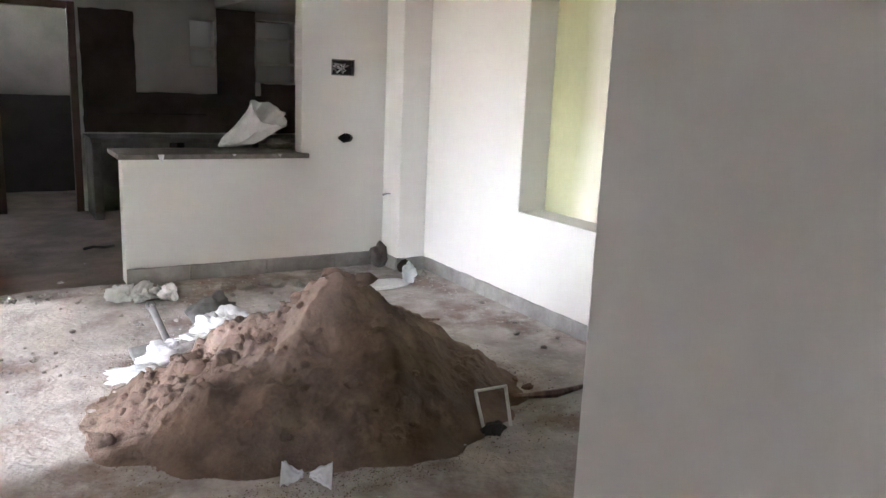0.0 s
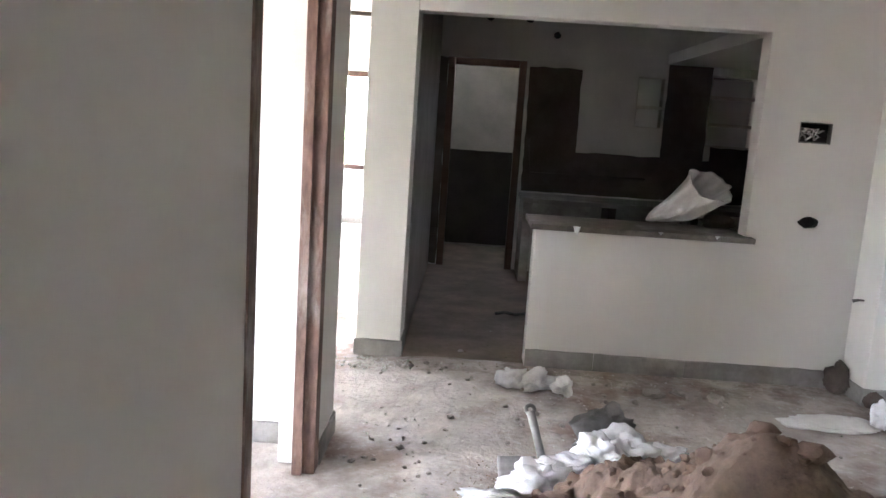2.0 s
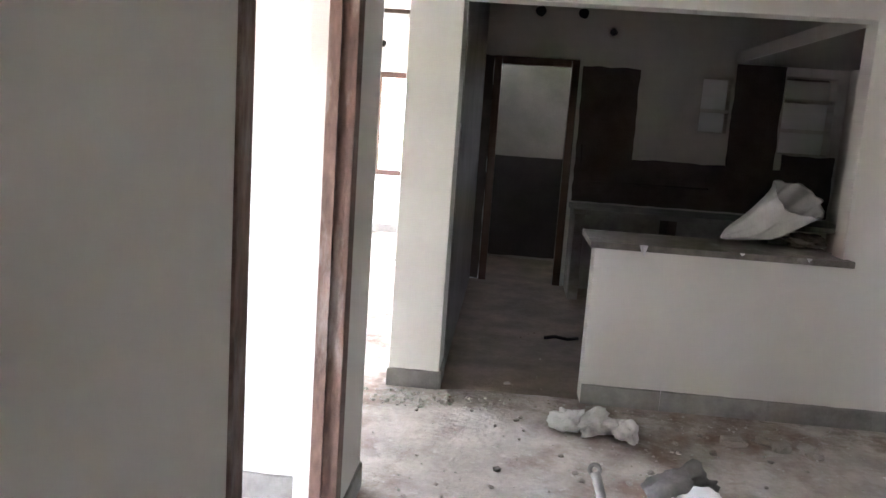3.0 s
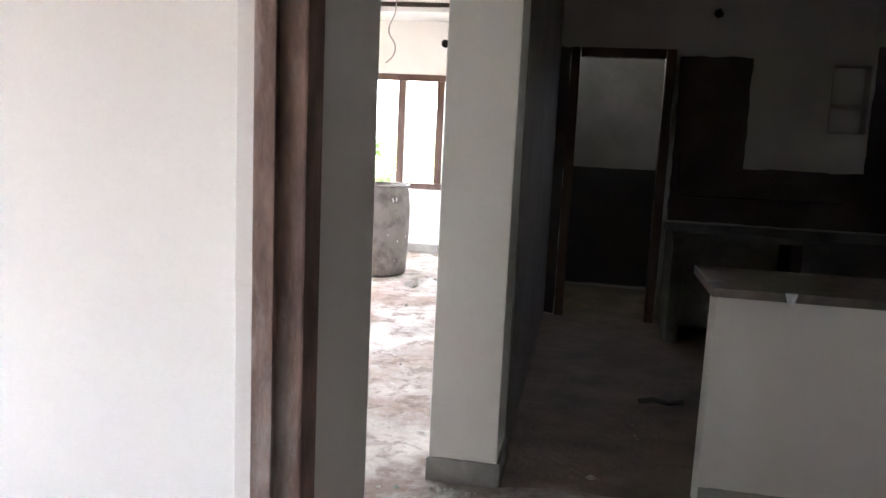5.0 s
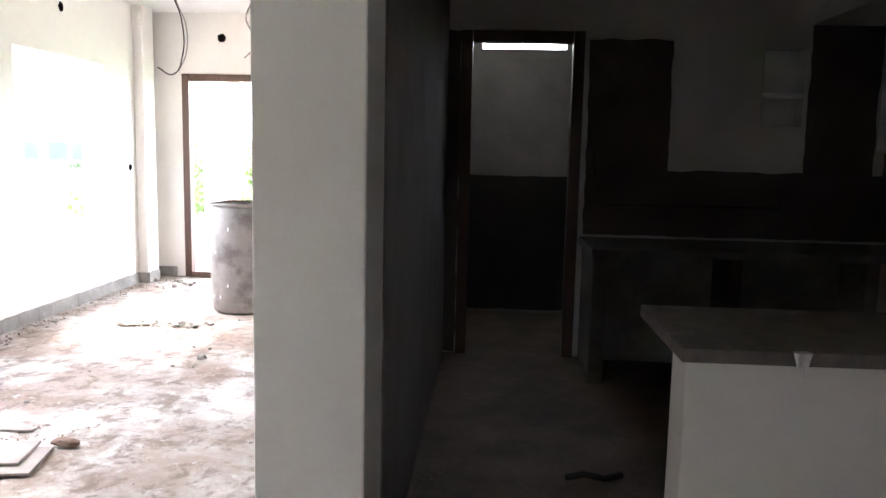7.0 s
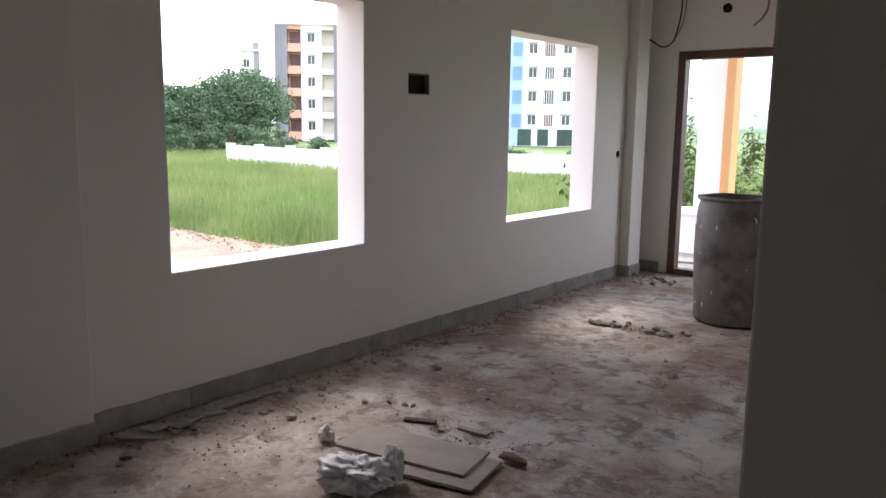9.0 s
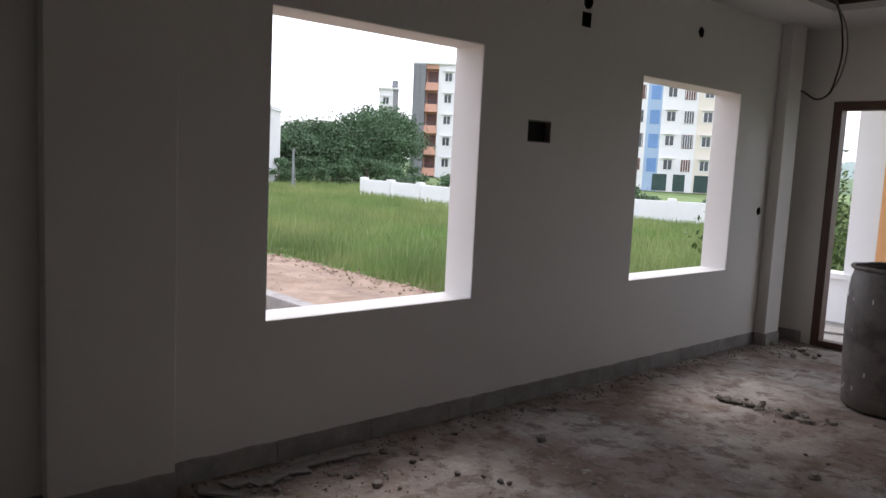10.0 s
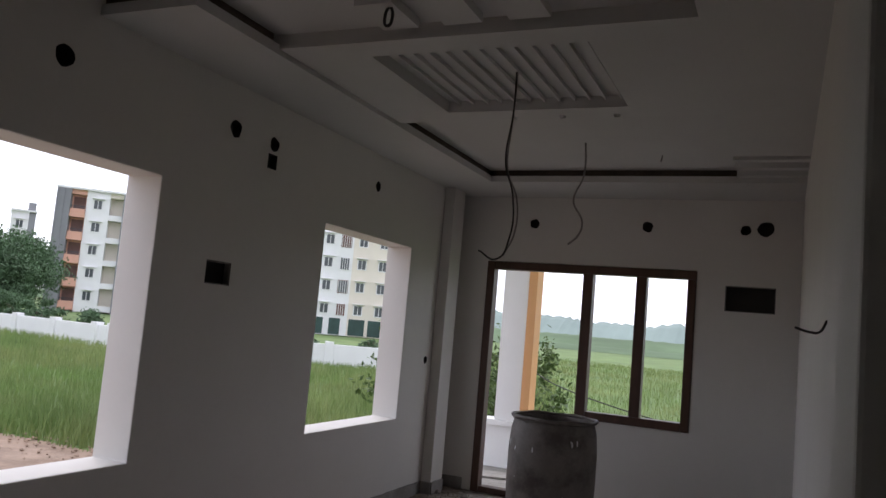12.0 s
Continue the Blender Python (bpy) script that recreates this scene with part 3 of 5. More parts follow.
# ---- kitchen ----
def counter_slab():
    t = thing("kitchen_counter", (2.1, 5.3, 0.912), "dusty granite counter slab on the white half wall", "counter")
    bm = bmesh.new()
    box(bm, -0.705, -0.375, 0.0, 0.69, 0.16, 0.036, bev=0.004)
    part("slab", bm, M_GRANITE, t)
    for x, dz in ((-0.43, 0.04), (-0.415, 0.06), (0.45, 0.02), (0.1, 0.015)):
        bm = bmesh.new()
        bmesh.ops.create_cone(bm, cap_ends=True, segments=7, radius1=0.003, radius2=0.016, depth=dz, matrix=Matrix.Translation((x, -0.377, 0.036 - dz / 2)))
        part("mortar_drip", bm, M_PLASTIC, t, "dried white mortar drip")
    return t


counter_slab()
t = thing("kitchen_worktop", (2.7, 8.0, 0), "low concrete worktop along the kitchen back wall", "counter")
put_parts(t, [("slab", (1.53, 7.70, 0.80, 3.98, 8.34, 0.845), M_CEMENT, 0.004), ("support", (1.55, 7.76, 0.0, 1.64, 8.34, 0.798), M_CEMENT, 0.004), ("support", (2.42, 7.95, 0.0, 2.50, 8.34, 0.798), M_RENDER, 0.004), ("support", (3.25, 7.95, 0.0, 3.33, 8.34, 0.798), M_CEMENT, 0.004), ("back_panel", (1.645, 8.30, 0.0, 2.415, 8.34, 0.79), M_CEMENT, 0.0), ("back_panel", (2.51, 8.30, 0.0, 3.24, 8.34, 0.79), M_CEMENT, 0.0)])
bm = tube(bmesh.new(), [(1.60, 8.342, 1.41), (1.605, 8.342, 1.2), (1.63, 8.342, 1.055), (2.0, 8.342, 1.06), (2.84, 8.342, 1.066)], 0.009)
tagged(obj_from(bm, "conduit_pipe", M_RENDER, True), "thin cement-smeared conduit pipe on the kitchen wall", "pipe")


def crumple(name, at, size, material, label, category, seed, sub=4, amp=0.45, rz=0.0, freq=2.6):
    """A crumpled lump of thin sheet, cloth or bag that rests on z of at."""
    bm = bmesh.new()
    bmesh.ops.create_icosphere(bm, subdivisions=sub, radius=1)
    o = Vector((seed * 3.1, seed * 1.7, seed * 0.9))
    for v in bm.verts:
        p = v.co.copy()
        d = 1.2 + 1.0 * amp * noise.noise(p * freq * 0.6 + o) - 0.9 * amp * abs(noise.noise(p * freq * 1.2 + o)) - 0.4 * amp * abs(noise.noise(p * freq * 2.6 + o)) + 0.10 * amp * noise.noise(p * freq * 8 + o)
        v.co = Vector((p.x * size[0] * d, p.y * size[1] * d, max(-0.85, p.z * d) * size[2]))
    zmin = min(v.co.z for v in bm.verts)
    for v in bm.verts:
        v.co.z -= zmin
    ob = obj_from(bm, name, material, True)
    ob.location, ob.rotation_euler = at, (0, 0, rz)
    return tagged(ob, label, category)


def open_sack():
    """Limp sack: tail on the counter, body rising to a wide open mouth."""
    bm = bmesh.new()
    base, right, deep, up = Vector((2.20, 5.49, 0.953)), Vector((0.88, -0.47, 0)), Vector((0.47, 0.88, 0)), Vector((0, 0, 1))
    # upper edge, lower edge, half depth, sag of the near side
    rings = [((0, 0.018), (0.003, 0), 0.02, 0), ((0.08, 0.105), (0.12, 0), 0.075, 0), ((0.165, 0.158), (0.235, 0), 0.10, 0),
             ((0.233, 0.233), (0.315, 0.038), 0.113, 0), ((0.285, 0.32), (0.43, 0.10), 0.12, 0.5), ((0.31, 0.37), (0.575, 0.21), 0.125, 1)]
    rows = []
    n = 40
    for i, (hi, lo, half, sag) in enumerate(rings):
        row = []
        for k in range(n):
            th = k * math.tau / n
            c, s = math.cos(th), math.sin(th)
            w = 1 + 0.22 * noise.noise(Vector((c * 2, s * 2, i * 0.8))) + 0.20 * noise.noise(Vector((c * 6, s * 6, i * 1.7)))
            u = (hi[0] + lo[0]) / 2 + (lo[0] - hi[0]) / 2 * c * w - 0.03 * sag * s
            v = (hi[1] + lo[1]) / 2 + (lo[1] - hi[1]) / 2 * c * w - 0.05 * sag * s
            p = base + right * u + up * v - deep * (half * s * w)
            p += 0.035 * Vector((noise.noise(p * 9), noise.noise(p * 9 + Vector((7, 0, 0))), noise.noise(p * 9 + Vector((0, 9, 0))))) + 0.025 * Vector((noise.noise(p * 22), noise.noise(p * 22 + Vector((7, 0, 0))), noise.noise(p * 22 + Vector((0, 9, 0)))))
            if i == 5:
                p += up * 0.015 * max(0.0, -c) ** 6
            p.z = max(p.z, 0.953 + 0.003 * i)
            row.append(bm.verts.new(p))
        rows.append(row)
    for q, w in zip(rows, rows[1:]):
        for k in range(n):
            bm.faces.new((q[k], q[(k + 1) % n], w[(k + 1) % n], w[k]))
    bm.faces.new(rows[0])
    ob = obj_from(bm, "sack", M_SACK, True)
    sd = ob.modifiers.new("thick", 'SOLIDIFY')
    sd.thickness = 0.004
    sb = ob.modifiers.new("round", 'SUBSURF')
    sb.levels = sb.render_levels = 1
    return tagged(ob, "open white woven plastic sack lying on the counter", "sack")


open_sack()
crumple("grey_rag", (2.70, 5.42, 0.951), (0.10, 0.09, 0.04), M_BOARD, "dark dusty rag beside the sack on the counter", "rag", 3)
bm = tube(bmesh.new(), [(1.28, 6.30, 0.012), (1.36, 6.33, 0.02), (1.45, 6.31, 0.012), (1.53, 6.36, 0.012)], 0.014, 6)
tagged(obj_from(bm, "wood_scrap", M_BLACK, True), "dark scrap of wood on the kitchen floor", "scrap")


# ---- switch boxes ----
def socket_box(name, at, w, h, axis, sgn, wires, label):
    t = thing(name, at, label, "switch box")
    d = 0.035
    bm = bmesh.new()
    for u0, u1, z0, z1 in ((-w / 2, -w / 2 + 0.006, -h / 2, h / 2), (w / 2 - 0.006, w / 2, -h / 2, h / 2), (-w / 2, w / 2, h / 2 - 0.006, h / 2), (-w / 2, w / 2, -h / 2, -h / 2 + 0.006)):
        if axis == "x":
            box(bm, min(0, sgn * d), u0, z0, max(0, sgn * d), u1, z1)
        else:
            box(bm, u0, min(0, sgn * d), z0, u1, max(0, sgn * d), z1)
    part("metal_box", bm, M_IRON, t)
    rng = random.Random(len(name) + int(w * 100))
    for i in range(wires):
        bm = bmesh.new()
        u = rng.uniform(-w / 3, w / 3)
        pts = []
        for k in range(6):
            a, b = u + w * 0.16 * math.sin(k * rng.uniform(0.6, 1.6) + i * 2.1), -h * 0.36 + h * 0.65 * math.sin(k / 5 * rng.uniform(1.5, 2.6)) * rng.uniform(0.6, 1.0)
            s = sgn * (0.03 - 0.018 * math.sin(k / 5 * math.pi))
            pts.append((s, a, b) if axis == "x" else (a, s, b))
        part("wire", tube(bm, pts, 0.0045, 6), M_WIRE if i % 3 else M_SACK, t, smooth=True)
    return t


socket_box("switch_box", (3.092, 5.004, 1.618), 0.194, 0.123, "y", 1, 7, "recessed metal switch box with loose grey wires")
socket_box("switch_box", (-2.624, 7.662, 1.665), 0.204, 0.128, "x", -1, 0, "dark recessed metal switch box in the wall")
socket_box("distribution_box", (0.002, 11.104, 1.911), 0.388, 0.21, "y", 1, 0, "wide dark recessed switch box above the end wall")
crumple("mortar_lump", (3.42, 4.92, 0.0), (0.075, 0.06, 0.10), M_RENDER, "dark rough mortar lump in the room corner", "mortar", 8, amp=0.5)
crumple("mortar_lump", (3.52, 4.66, 0.0), (0.05, 0.04, 0.05), M_RENDER, "dark rough mortar lump at the column foot", "mortar", 9, amp=0.3)
bm = tube(bmesh.new(), [(3.475, 4.86, 0.62), (3.43, 4.85, 0.622), (3.40, 4.85, 0.615)], [0.006, 0.008, 0.012], 6)
tagged(obj_from(bm, "conduit_stub", M_IRON, True), "short grey conduit stub sticking out of the column", "pipe")


# ---- sand pile and rubbish ----
def pile_height(x, y):
    dx, dy = x - 2.0, y - 2.52
    a = math.atan2(dy, dx)
    r = math.hypot(dx / 1.10, dy / (0.92 if dy > 0 else 0.76))
    r *= 1.0 + 0.16 * noise.noise(Vector((math.cos(a) * 1.5, math.sin(a) * 1.5, 4.0))) + 0.07 * noise.noise(Vector((x * 5, y * 5, 2.0)))
    p = Vector((x, y, 0))
    s = max(0.0, 1 - r)
    h = 0.70 * (s ** 1.12) * (1 - 0.10 * s) * min(1.0, s / 0.16) ** 0.6
    amp = min(1.0, s * 4) * min(1, (1 - s) * 3 + 0.3)
    lumpy = 0.35 + 1.5 * max(0.0, min(1.0, 0.5 + 1.2 * (y - x * 0.55 - 1.6)))
    h += amp * (0.07 * noise.noise(p * 2.6 + Vector((3, 1, 0))) + 0.055 * noise.noise(p * 6) - 0.03 * abs(noise.noise(p * 8.5 + Vector((1, 2, 0)))) + lumpy * (0.022 * noise.noise(p * 14) + 0.014 * noise.noise(p * 26)) + 0.009 * noise.noise(p * 33) + 0.006 * noise.noise(p * 60))
    # gouges where sand was dug away
    for gx, gy, gr, gd in ((1.60, 2.45, 0.20, 0.09), (1.42, 2.75, 0.16, 0.07), (1.95, 2.28, 0.15, 0.08), (1.75, 2.85, 0.16, 0.06)):
        h -= gd * math.exp(-((x - gx) ** 2 + (y - gy) ** 2) / gr ** 2) * min(1, s * 5)
    return h + 0.012 * (1 if s > 0 else 0) * noise.noise(p * 9) - (0.02 if s <= 0 else 0.0)


def sand_pile():
    bm = bmesh.new()
    n = 300
    x0, x1, y0, y1 = 0.70, 3.32, 1.42, 3.62
    g = [[bm.verts.new((x0 + (x1 - x0) * i / n - 2.0, y0 + (y1 - y0) * j / n - 2.52, pile_height(x0 + (x1 - x0) * i / n, y0 + (y1 - y0) * j / n))) for j in range(n + 1)] for i in range(n + 1)]
    for i in range(n):
        for j in range(n):
            q = (g[i][j], g[i + 1][j], g[i + 1][j + 1], g[i][j + 1])
            if max(v.co.z for v in q) > -0.015:
                bm.faces.new(q)
    # keep the one connected heap
    top = max(bm.verts, key=lambda v: v.co.z)
    seen, todo = {top}, [top]
    while todo:
        for e in todo.pop().link_edges:
            for v in e.verts:
                if v not in seen:
                    seen.add(v)
                    todo.append(v)
    bmesh.ops.delete(bm, geom=[v for v in bm.verts if v not in seen], context='VERTS')
    ob = obj_from(bm, "sand_pile", M_SAND, True)
    ob.location = (2.0, 2.52, 0)
    return tagged(ob, "heap of damp reddish brown building sand on the floor", "sand pile")


pile = sand_pile()


def lump_mesh(name, seed, material, amp=0.35):
    bm = bmesh.new()
    bmesh.ops.create_icosphere(bm, subdivisions=2, radius=1)
    for v in bm.verts:
        p = v.co.copy()
        v.co = p * (1 + amp * noise.noise(p * 1.4 + Vector((seed, 0, 0))) + 0.15 * noise.noise(p * 4 + Vector((0, seed, 0))))
    me = bpy.data.meshes.new(name)
    bm.to_mesh(me)
    bm.free()
    me.materials.append(material)
    return me


rng = random.Random(5)
clods = [lump_mesh("clod", i * 2.3, M_CLOD) for i in range(5)]
for i in range(150):
    if i < 85:
        a = rng.uniform(0, 1)
        x, y = 1.15 + a * 0.85 + rng.gauss(0, 0.11), 2.85 - a * 0.25 + rng.gauss(0, 0.19)
    else:
        th, q = rng.uniform(0, math.tau), rng.uniform(0.2, 1.02)
        x, y = 2.0 + 1.05 * q * math.cos(th), 2.52 + 0.88 * q * math.sin(th)
    s = rng.uniform(0.006, 0.02) * (2.0 if rng.random() < 0.17 else 1)
    ob = new("clod", clods[i % 5])
    ob.parent = pile
    ob.location = (x - 2.0, y - 2.52, max(0.0, pile_height(x, y)) + s * 0.3)
    ob.scale = (s * rng.uniform(0.8, 1.4), s, s * rng.uniform(0.6, 1))
    ob.rotation_euler = (rng.uniform(-0.4, 0.4), rng.uniform(-0.4, 0.4), rng.uniform(0, 6))
for x, y, s in ((2.13, 2.47, 0.045), (2.03, 2.63, 0.04), (1.55, 2.62, 0.045), (1.37, 2.6, 0.05)):
    ob = new("clod", clods[1])
    ob.parent = pile
    ob.location, ob.scale = (x - 2.0, y - 2.52, pile_height(x, y) + s * 0.35), (s * 1.3, s, s * 0.8)

PL = (("plastic_sheet", 1.16, 2.98, 0.10, 0.05, 0.05), ("plastic_sheet", 1.36, 3.18, 0.12, 0.10, 0.07), ("plastic_sheet", 1.42, 3.32, 0.07, 0.06, 0.06), ("plastic_sheet", 1.55, 3.42, 0.10, 0.07, 0.05),
      ("plastic_sheet", 1.79, 3.56, 0.13, 0.11, 0.10), ("plastic_sheet", 1.68, 3.50, 0.08, 0.08, 0.10), ("plastic_sheet", 2.02, 3.60, 0.08, 0.06, 0.06), ("plastic_sheet", 1.60, 3.35, 0.06, 0.05, 0.04))
for i, (nm, x, y, a, b, h) in enumerate(PL):
    crumple(nm, (x, y, max(0, pile_height(x, y)) - 0.005), (a * 1.25, b * 1.2, h * 0.85), M_PLASTIC, "crumpled white plastic sheet beside the sand heap", "plastic sheet", i + 11, amp=0.75, rz=i * 1.1)
crumple("cement_bag", (1.72, 3.76, 0), (0.17, 0.07, 0.11), M_IRON, "crumpled empty grey bag behind the sand heap", "bag", 31, amp=0.5, rz=0.6)
for i, (x, y, a, b, h) in enumerate(((1.33, 4.56, 0.08, 0.05, 0.06), (1.47, 4.60, 0.13, 0.07, 0.05), (1.62, 4.50, 0.06, 0.05, 0.06), (1.56, 4.58, 0.09, 0.05, 0.04))):
    crumple("plaster_rag", (x, y, 0), (a, b, h), M_SACK, "plaster stained white rag lying on the floor", "rag", 40 + i, amp=0.7, rz=i)
crumple("plastic_sheet", (3.12, 4.32, 0), (0.26, 0.12, 0.012), M_SACK, "flattened white sheet near the room corner", "sheet", 50, amp=0.4, rz=0.1)
crumple("plastic_bag", (3.38, 4.32, 0), (0.05, 0.04, 0.075), M_PLASTIC, "upright crumpled white plastic bag by the wall", "bag", 51, amp=0.6)
crumple("paper_scrap", (2.03, 2.80, pile_height(2.03, 2.80) - 0.01), (0.05, 0.02, 0.025), M_PLASTIC, "small white scrap on the sand heap", "scrap", 52, amp=0.6)


def paper_bow(at):
    t = new("paper_scrap")
    t.location = at
    tagged(t, "crumpled translucent paper scrap like a bow", "scrap")
    for s in (-1, 1):
        bm = bmesh.new()
        n = 14
        g = []
        for i in range(n + 1):
            row = []
            for j in range(9):
                u, w = i / n, j / 8 - 0.5
                x = s * (0.012 + 0.085 * u)
                wd = 0.02 + 0.10 * u
                p = Vector((x, w * wd * 0.35 + 0.012 * noise.noise(Vector((u * 5, w * 7, s))), 0.045 + w * wd * 0.8 + 0.012 * noise.noise(Vector((u * 6, w * 9, s + 5)))))
                row.append(bm.verts.new(p))
            g.append(row)
        for i in range(n):
            for j in range(8):
                bm.faces.new((g[i][j], g[i + 1][j], g[i + 1][j + 1], g[i][j + 1]))
        ob = part("wing", bm, M_PLASTIC, t, smooth=True)
        md = ob.modifiers.new("thick", 'SOLIDIFY')
        md.thickness = 0.002
    t.rotation_euler = (0, 0, -0.5)
    return t


paper_bow((1.56, 1.72, max(0.0, pile_height(1.56, 1.72)) + 0.005))


def hoe():
    t = thing("hoe", (1.39, 3.40, 0), "iron hoe with a grey pipe handle stuck in rubbish", "hoe")
    part("handle", tube(bmesh.new(), [(0.02, 0.02, 0.03), (-0.01, 0.09, 0.125), (-0.045, 0.17, 0.23)], [0.019, 0.018, 0.020], 12), M_IRON, t, smooth=True)
    bm = bmesh.new()
    bmesh.ops.create_circle(bm, segments=20, radius=0.034)
    ring = []
    for k in range(21):
        a = k * math.tau / 20
        ring.append((-0.047 + 0.02 * math.cos(a), 0.18 + 0.012 * math.sin(a), 0.238 + 0.016 * math.sin(a)))
    bm.free()
    part("socket_ring", tube(bmesh.new(), ring, 0.009, 8), M_IRON, t, smooth=True)
    bm = bmesh.new()
    n = 10
    rows = []
    for i in range(n + 1):
        u = i / n
        x = -0.02 - 0.17 * u
        w = 0.06 + 0.05 * u
        rows.append([bm.verts.new((x, -0.02 + w * k, 0.015 + 0.035 * (1 - u) + 0.02 * k * k)) for k in (-1, -0.5, 0, 0.5, 1)])
    for a, b in zip(rows, rows[1:]):
        for k in range(4):
            bm.faces.new((a[k], a[k + 1], b[k + 1], b[k]))
    ob = part("blade", bm, M_IRON, t, smooth=True)
    ob.modifiers.new("thick", 'SOLIDIFY').thickness = 0.005
    return t


hoe()
t = thing("small_frame", (2.46, 1.80, 0.06), "small three-sided pale wooden frame on the sand", "frame")
part("side_bar", tube(bmesh.new(), [(-0.055, -0.02, -0.02), (-0.078, 0.03, 0.145)], 0.008, 8), M_SACK, t)
part("side_bar", tube(bmesh.new(), [(0.09, -0.02, -0.03), (0.085, 0.03, 0.14)], 0.008, 8), M_SACK, t)
part("top_bar", tube(bmesh.new(), [(-0.08, 0.03, 0.145), (0.09, 0.03, 0.142)], 0.007, 8), M_SACK, t)
crumple("rope_coil", (2.44, 1.76, 0.02), (0.05, 0.03, 0.03), M_BLACK, "dark coil of scrap by the small frame", "scrap", 60)
bm = tube(bmesh.new(), [(2.72, 2.10, 0.012), (3.0, 2.02, 0.016), (3.25, 2.05, 0.012)], [0.012, 0.022, 0.008], 6)
tagged(obj_from(bm, "wood_splinter", M_WOOD), "brown splinter of wood beside the sand heap", "splinter")
bm = tube(bmesh.new(), [(2.75, 3.35, 0.012), (2.95, 3.40, 0.014), (3.10, 3.36, 0.012)], [0.008, 0.016, 0.008], 6)
tagged(obj_from(bm, "wood_splinter", M_WOOD), "brown splinter of wood beside the sand heap", "splinter")

# loose rubble
stones = [lump_mesh("rubble", 40 + i * 1.9, M_STONE, 0.5) for i in range(5)]


def rubble(x, y, s, tone=None):
    ob = new("rubble", stones[rng.randrange(5)])
    ob.location = (x, y, s * 0.35)
    ob.scale = (s * rng.uniform(0.8, 1.5), s, s * rng.uniform(0.5, 0.8))
    ob.rotation_euler = (0, 0, rng.uniform(0, 6))
    return tagged(ob, "small chip of plaster rubble on the floor", "rubble", "rubble on the floor")


for cx, cy, sx, sy, n, lo, hi in ((1.85, 4.3, 0.4, 0.3, 30, 0.005, 0.018), (0.75, 3.3, 0.2, 0.5, 22, 0.004, 0.012), (1.3, 4.75, 0.5, 0.12, 20, 0.005, 0.014), (2.46, 4.57, 0.12, 0.06, 6, 0.025, 0.05), (1.0, 3.9, 0.4, 0.6, 26, 0.005, 0.013), (0.5, 4.85, 0.22, 0.06, 14, 0.008, 0.02), (0.95, 5.1, 0.25, 0.3, 10, 0.006, 0.018),
                                 (-1.55, 8.85, 0.14, 0.06, 14, 0.012, 0.03), (-1.78, 8.84, 0.08, 0.05, 5, 0.012, 0.025), (-0.9, 7.8, 0.7, 0.8, 16, 0.006, 0.016), (-1.9, 6.5, 0.3, 0.15, 10, 0.008, 0.022), (-2.4, 5.9, 0.12, 0.35, 16, 0.01, 0.028), (-2.5, 7.8, 0.06, 1.2, 26, 0.006, 0.02), (-2.3, 10.7, 0.15, 0.12, 9, 0.012, 0.03), (-0.5, 9.3, 0.3, 0.3, 10, 0.006, 0.018), (-0.7, 9.05, 0.02, 0.02, 1, 0.05, 0.06), (0.1, 9.6, 0.1, 0.1, 2, 0.03, 0.04), (3.55, 3.0, 0.08, 0.9, 16, 0.006, 0.02), (3.5, 4.6, 0.1, 0.08, 6, 0.012, 0.035), (-1.35, 5.4, 0.5, 0.3, 12, 0.005, 0.014), (-2.05, 7.2, 0.02, 0.02, 1, 0.028, 0.03), (-0.95, 8.0, 0.02, 0.02, 1, 0.028, 0.03), (0.55, 3.4, 0.08, 0.1, 5, 0.01, 0.022)):
    for i in range(n):
        x, y = cx + rng.gauss(0, sx), cy + rng.gauss(0, sy)
        x = min(max(x, -2.5), 3.6)
        if -2.5 < x < 0.24 or y < 4.9 and x > 0.46 or y > 5.2 and x > 0.7:
            rubble(x, y, rng.uniform(lo, hi))

def crumbs(name, label, material, zones, seed):
    """Many small angular grains of dirt and mortar: each zone is x, y, spread x, spread y, count, least and largest size."""
    r = np.random.RandomState(seed)
    vs, fs = [], []
    for cx, cy, sx, sy, n, lo, hi in zones:
        for _ in range(n):
            x, y = cx + r.normal() * sx, cy + r.uniform(-1, 1) * sy
            if x < -2.6 or 0.2 < x < 0.42 and y < 3.75 or x > 3.7 or y > 11.05 or y > 4.97 and x > 1.42 or 0.3 < x < 0.63 and y > 4.97:
                continue
            s_ = lo + (hi - lo) * r.uniform() ** 2.5
            c_ = np.array((x, y, s_ * 0.35))
            b = len(vs)
            for d in ((1, 0, 0), (-1, 0, 0), (0, 1, 0), (0, -1, 0), (0, 0, 1), (0, 0, -1)):
                vs.append(tuple(c_ + np.array(d) * s_ * r.uniform(0.5, 1.3, 3) * (1, 1, 0.7)))
            for f in ((0, 2, 4), (2, 1, 4), (1, 3, 4), (3, 0, 4), (2, 0, 5), (1, 2, 5), (3, 1, 5), (0, 3, 5)):
                fs.append(tuple(b + q for q in f))
    me = bpy.data.meshes.new(name)
    me.from_pydata(vs, [], fs)
    me.materials.append(material)
    tagged(new(name, me), label, "debris", kind="stuff")


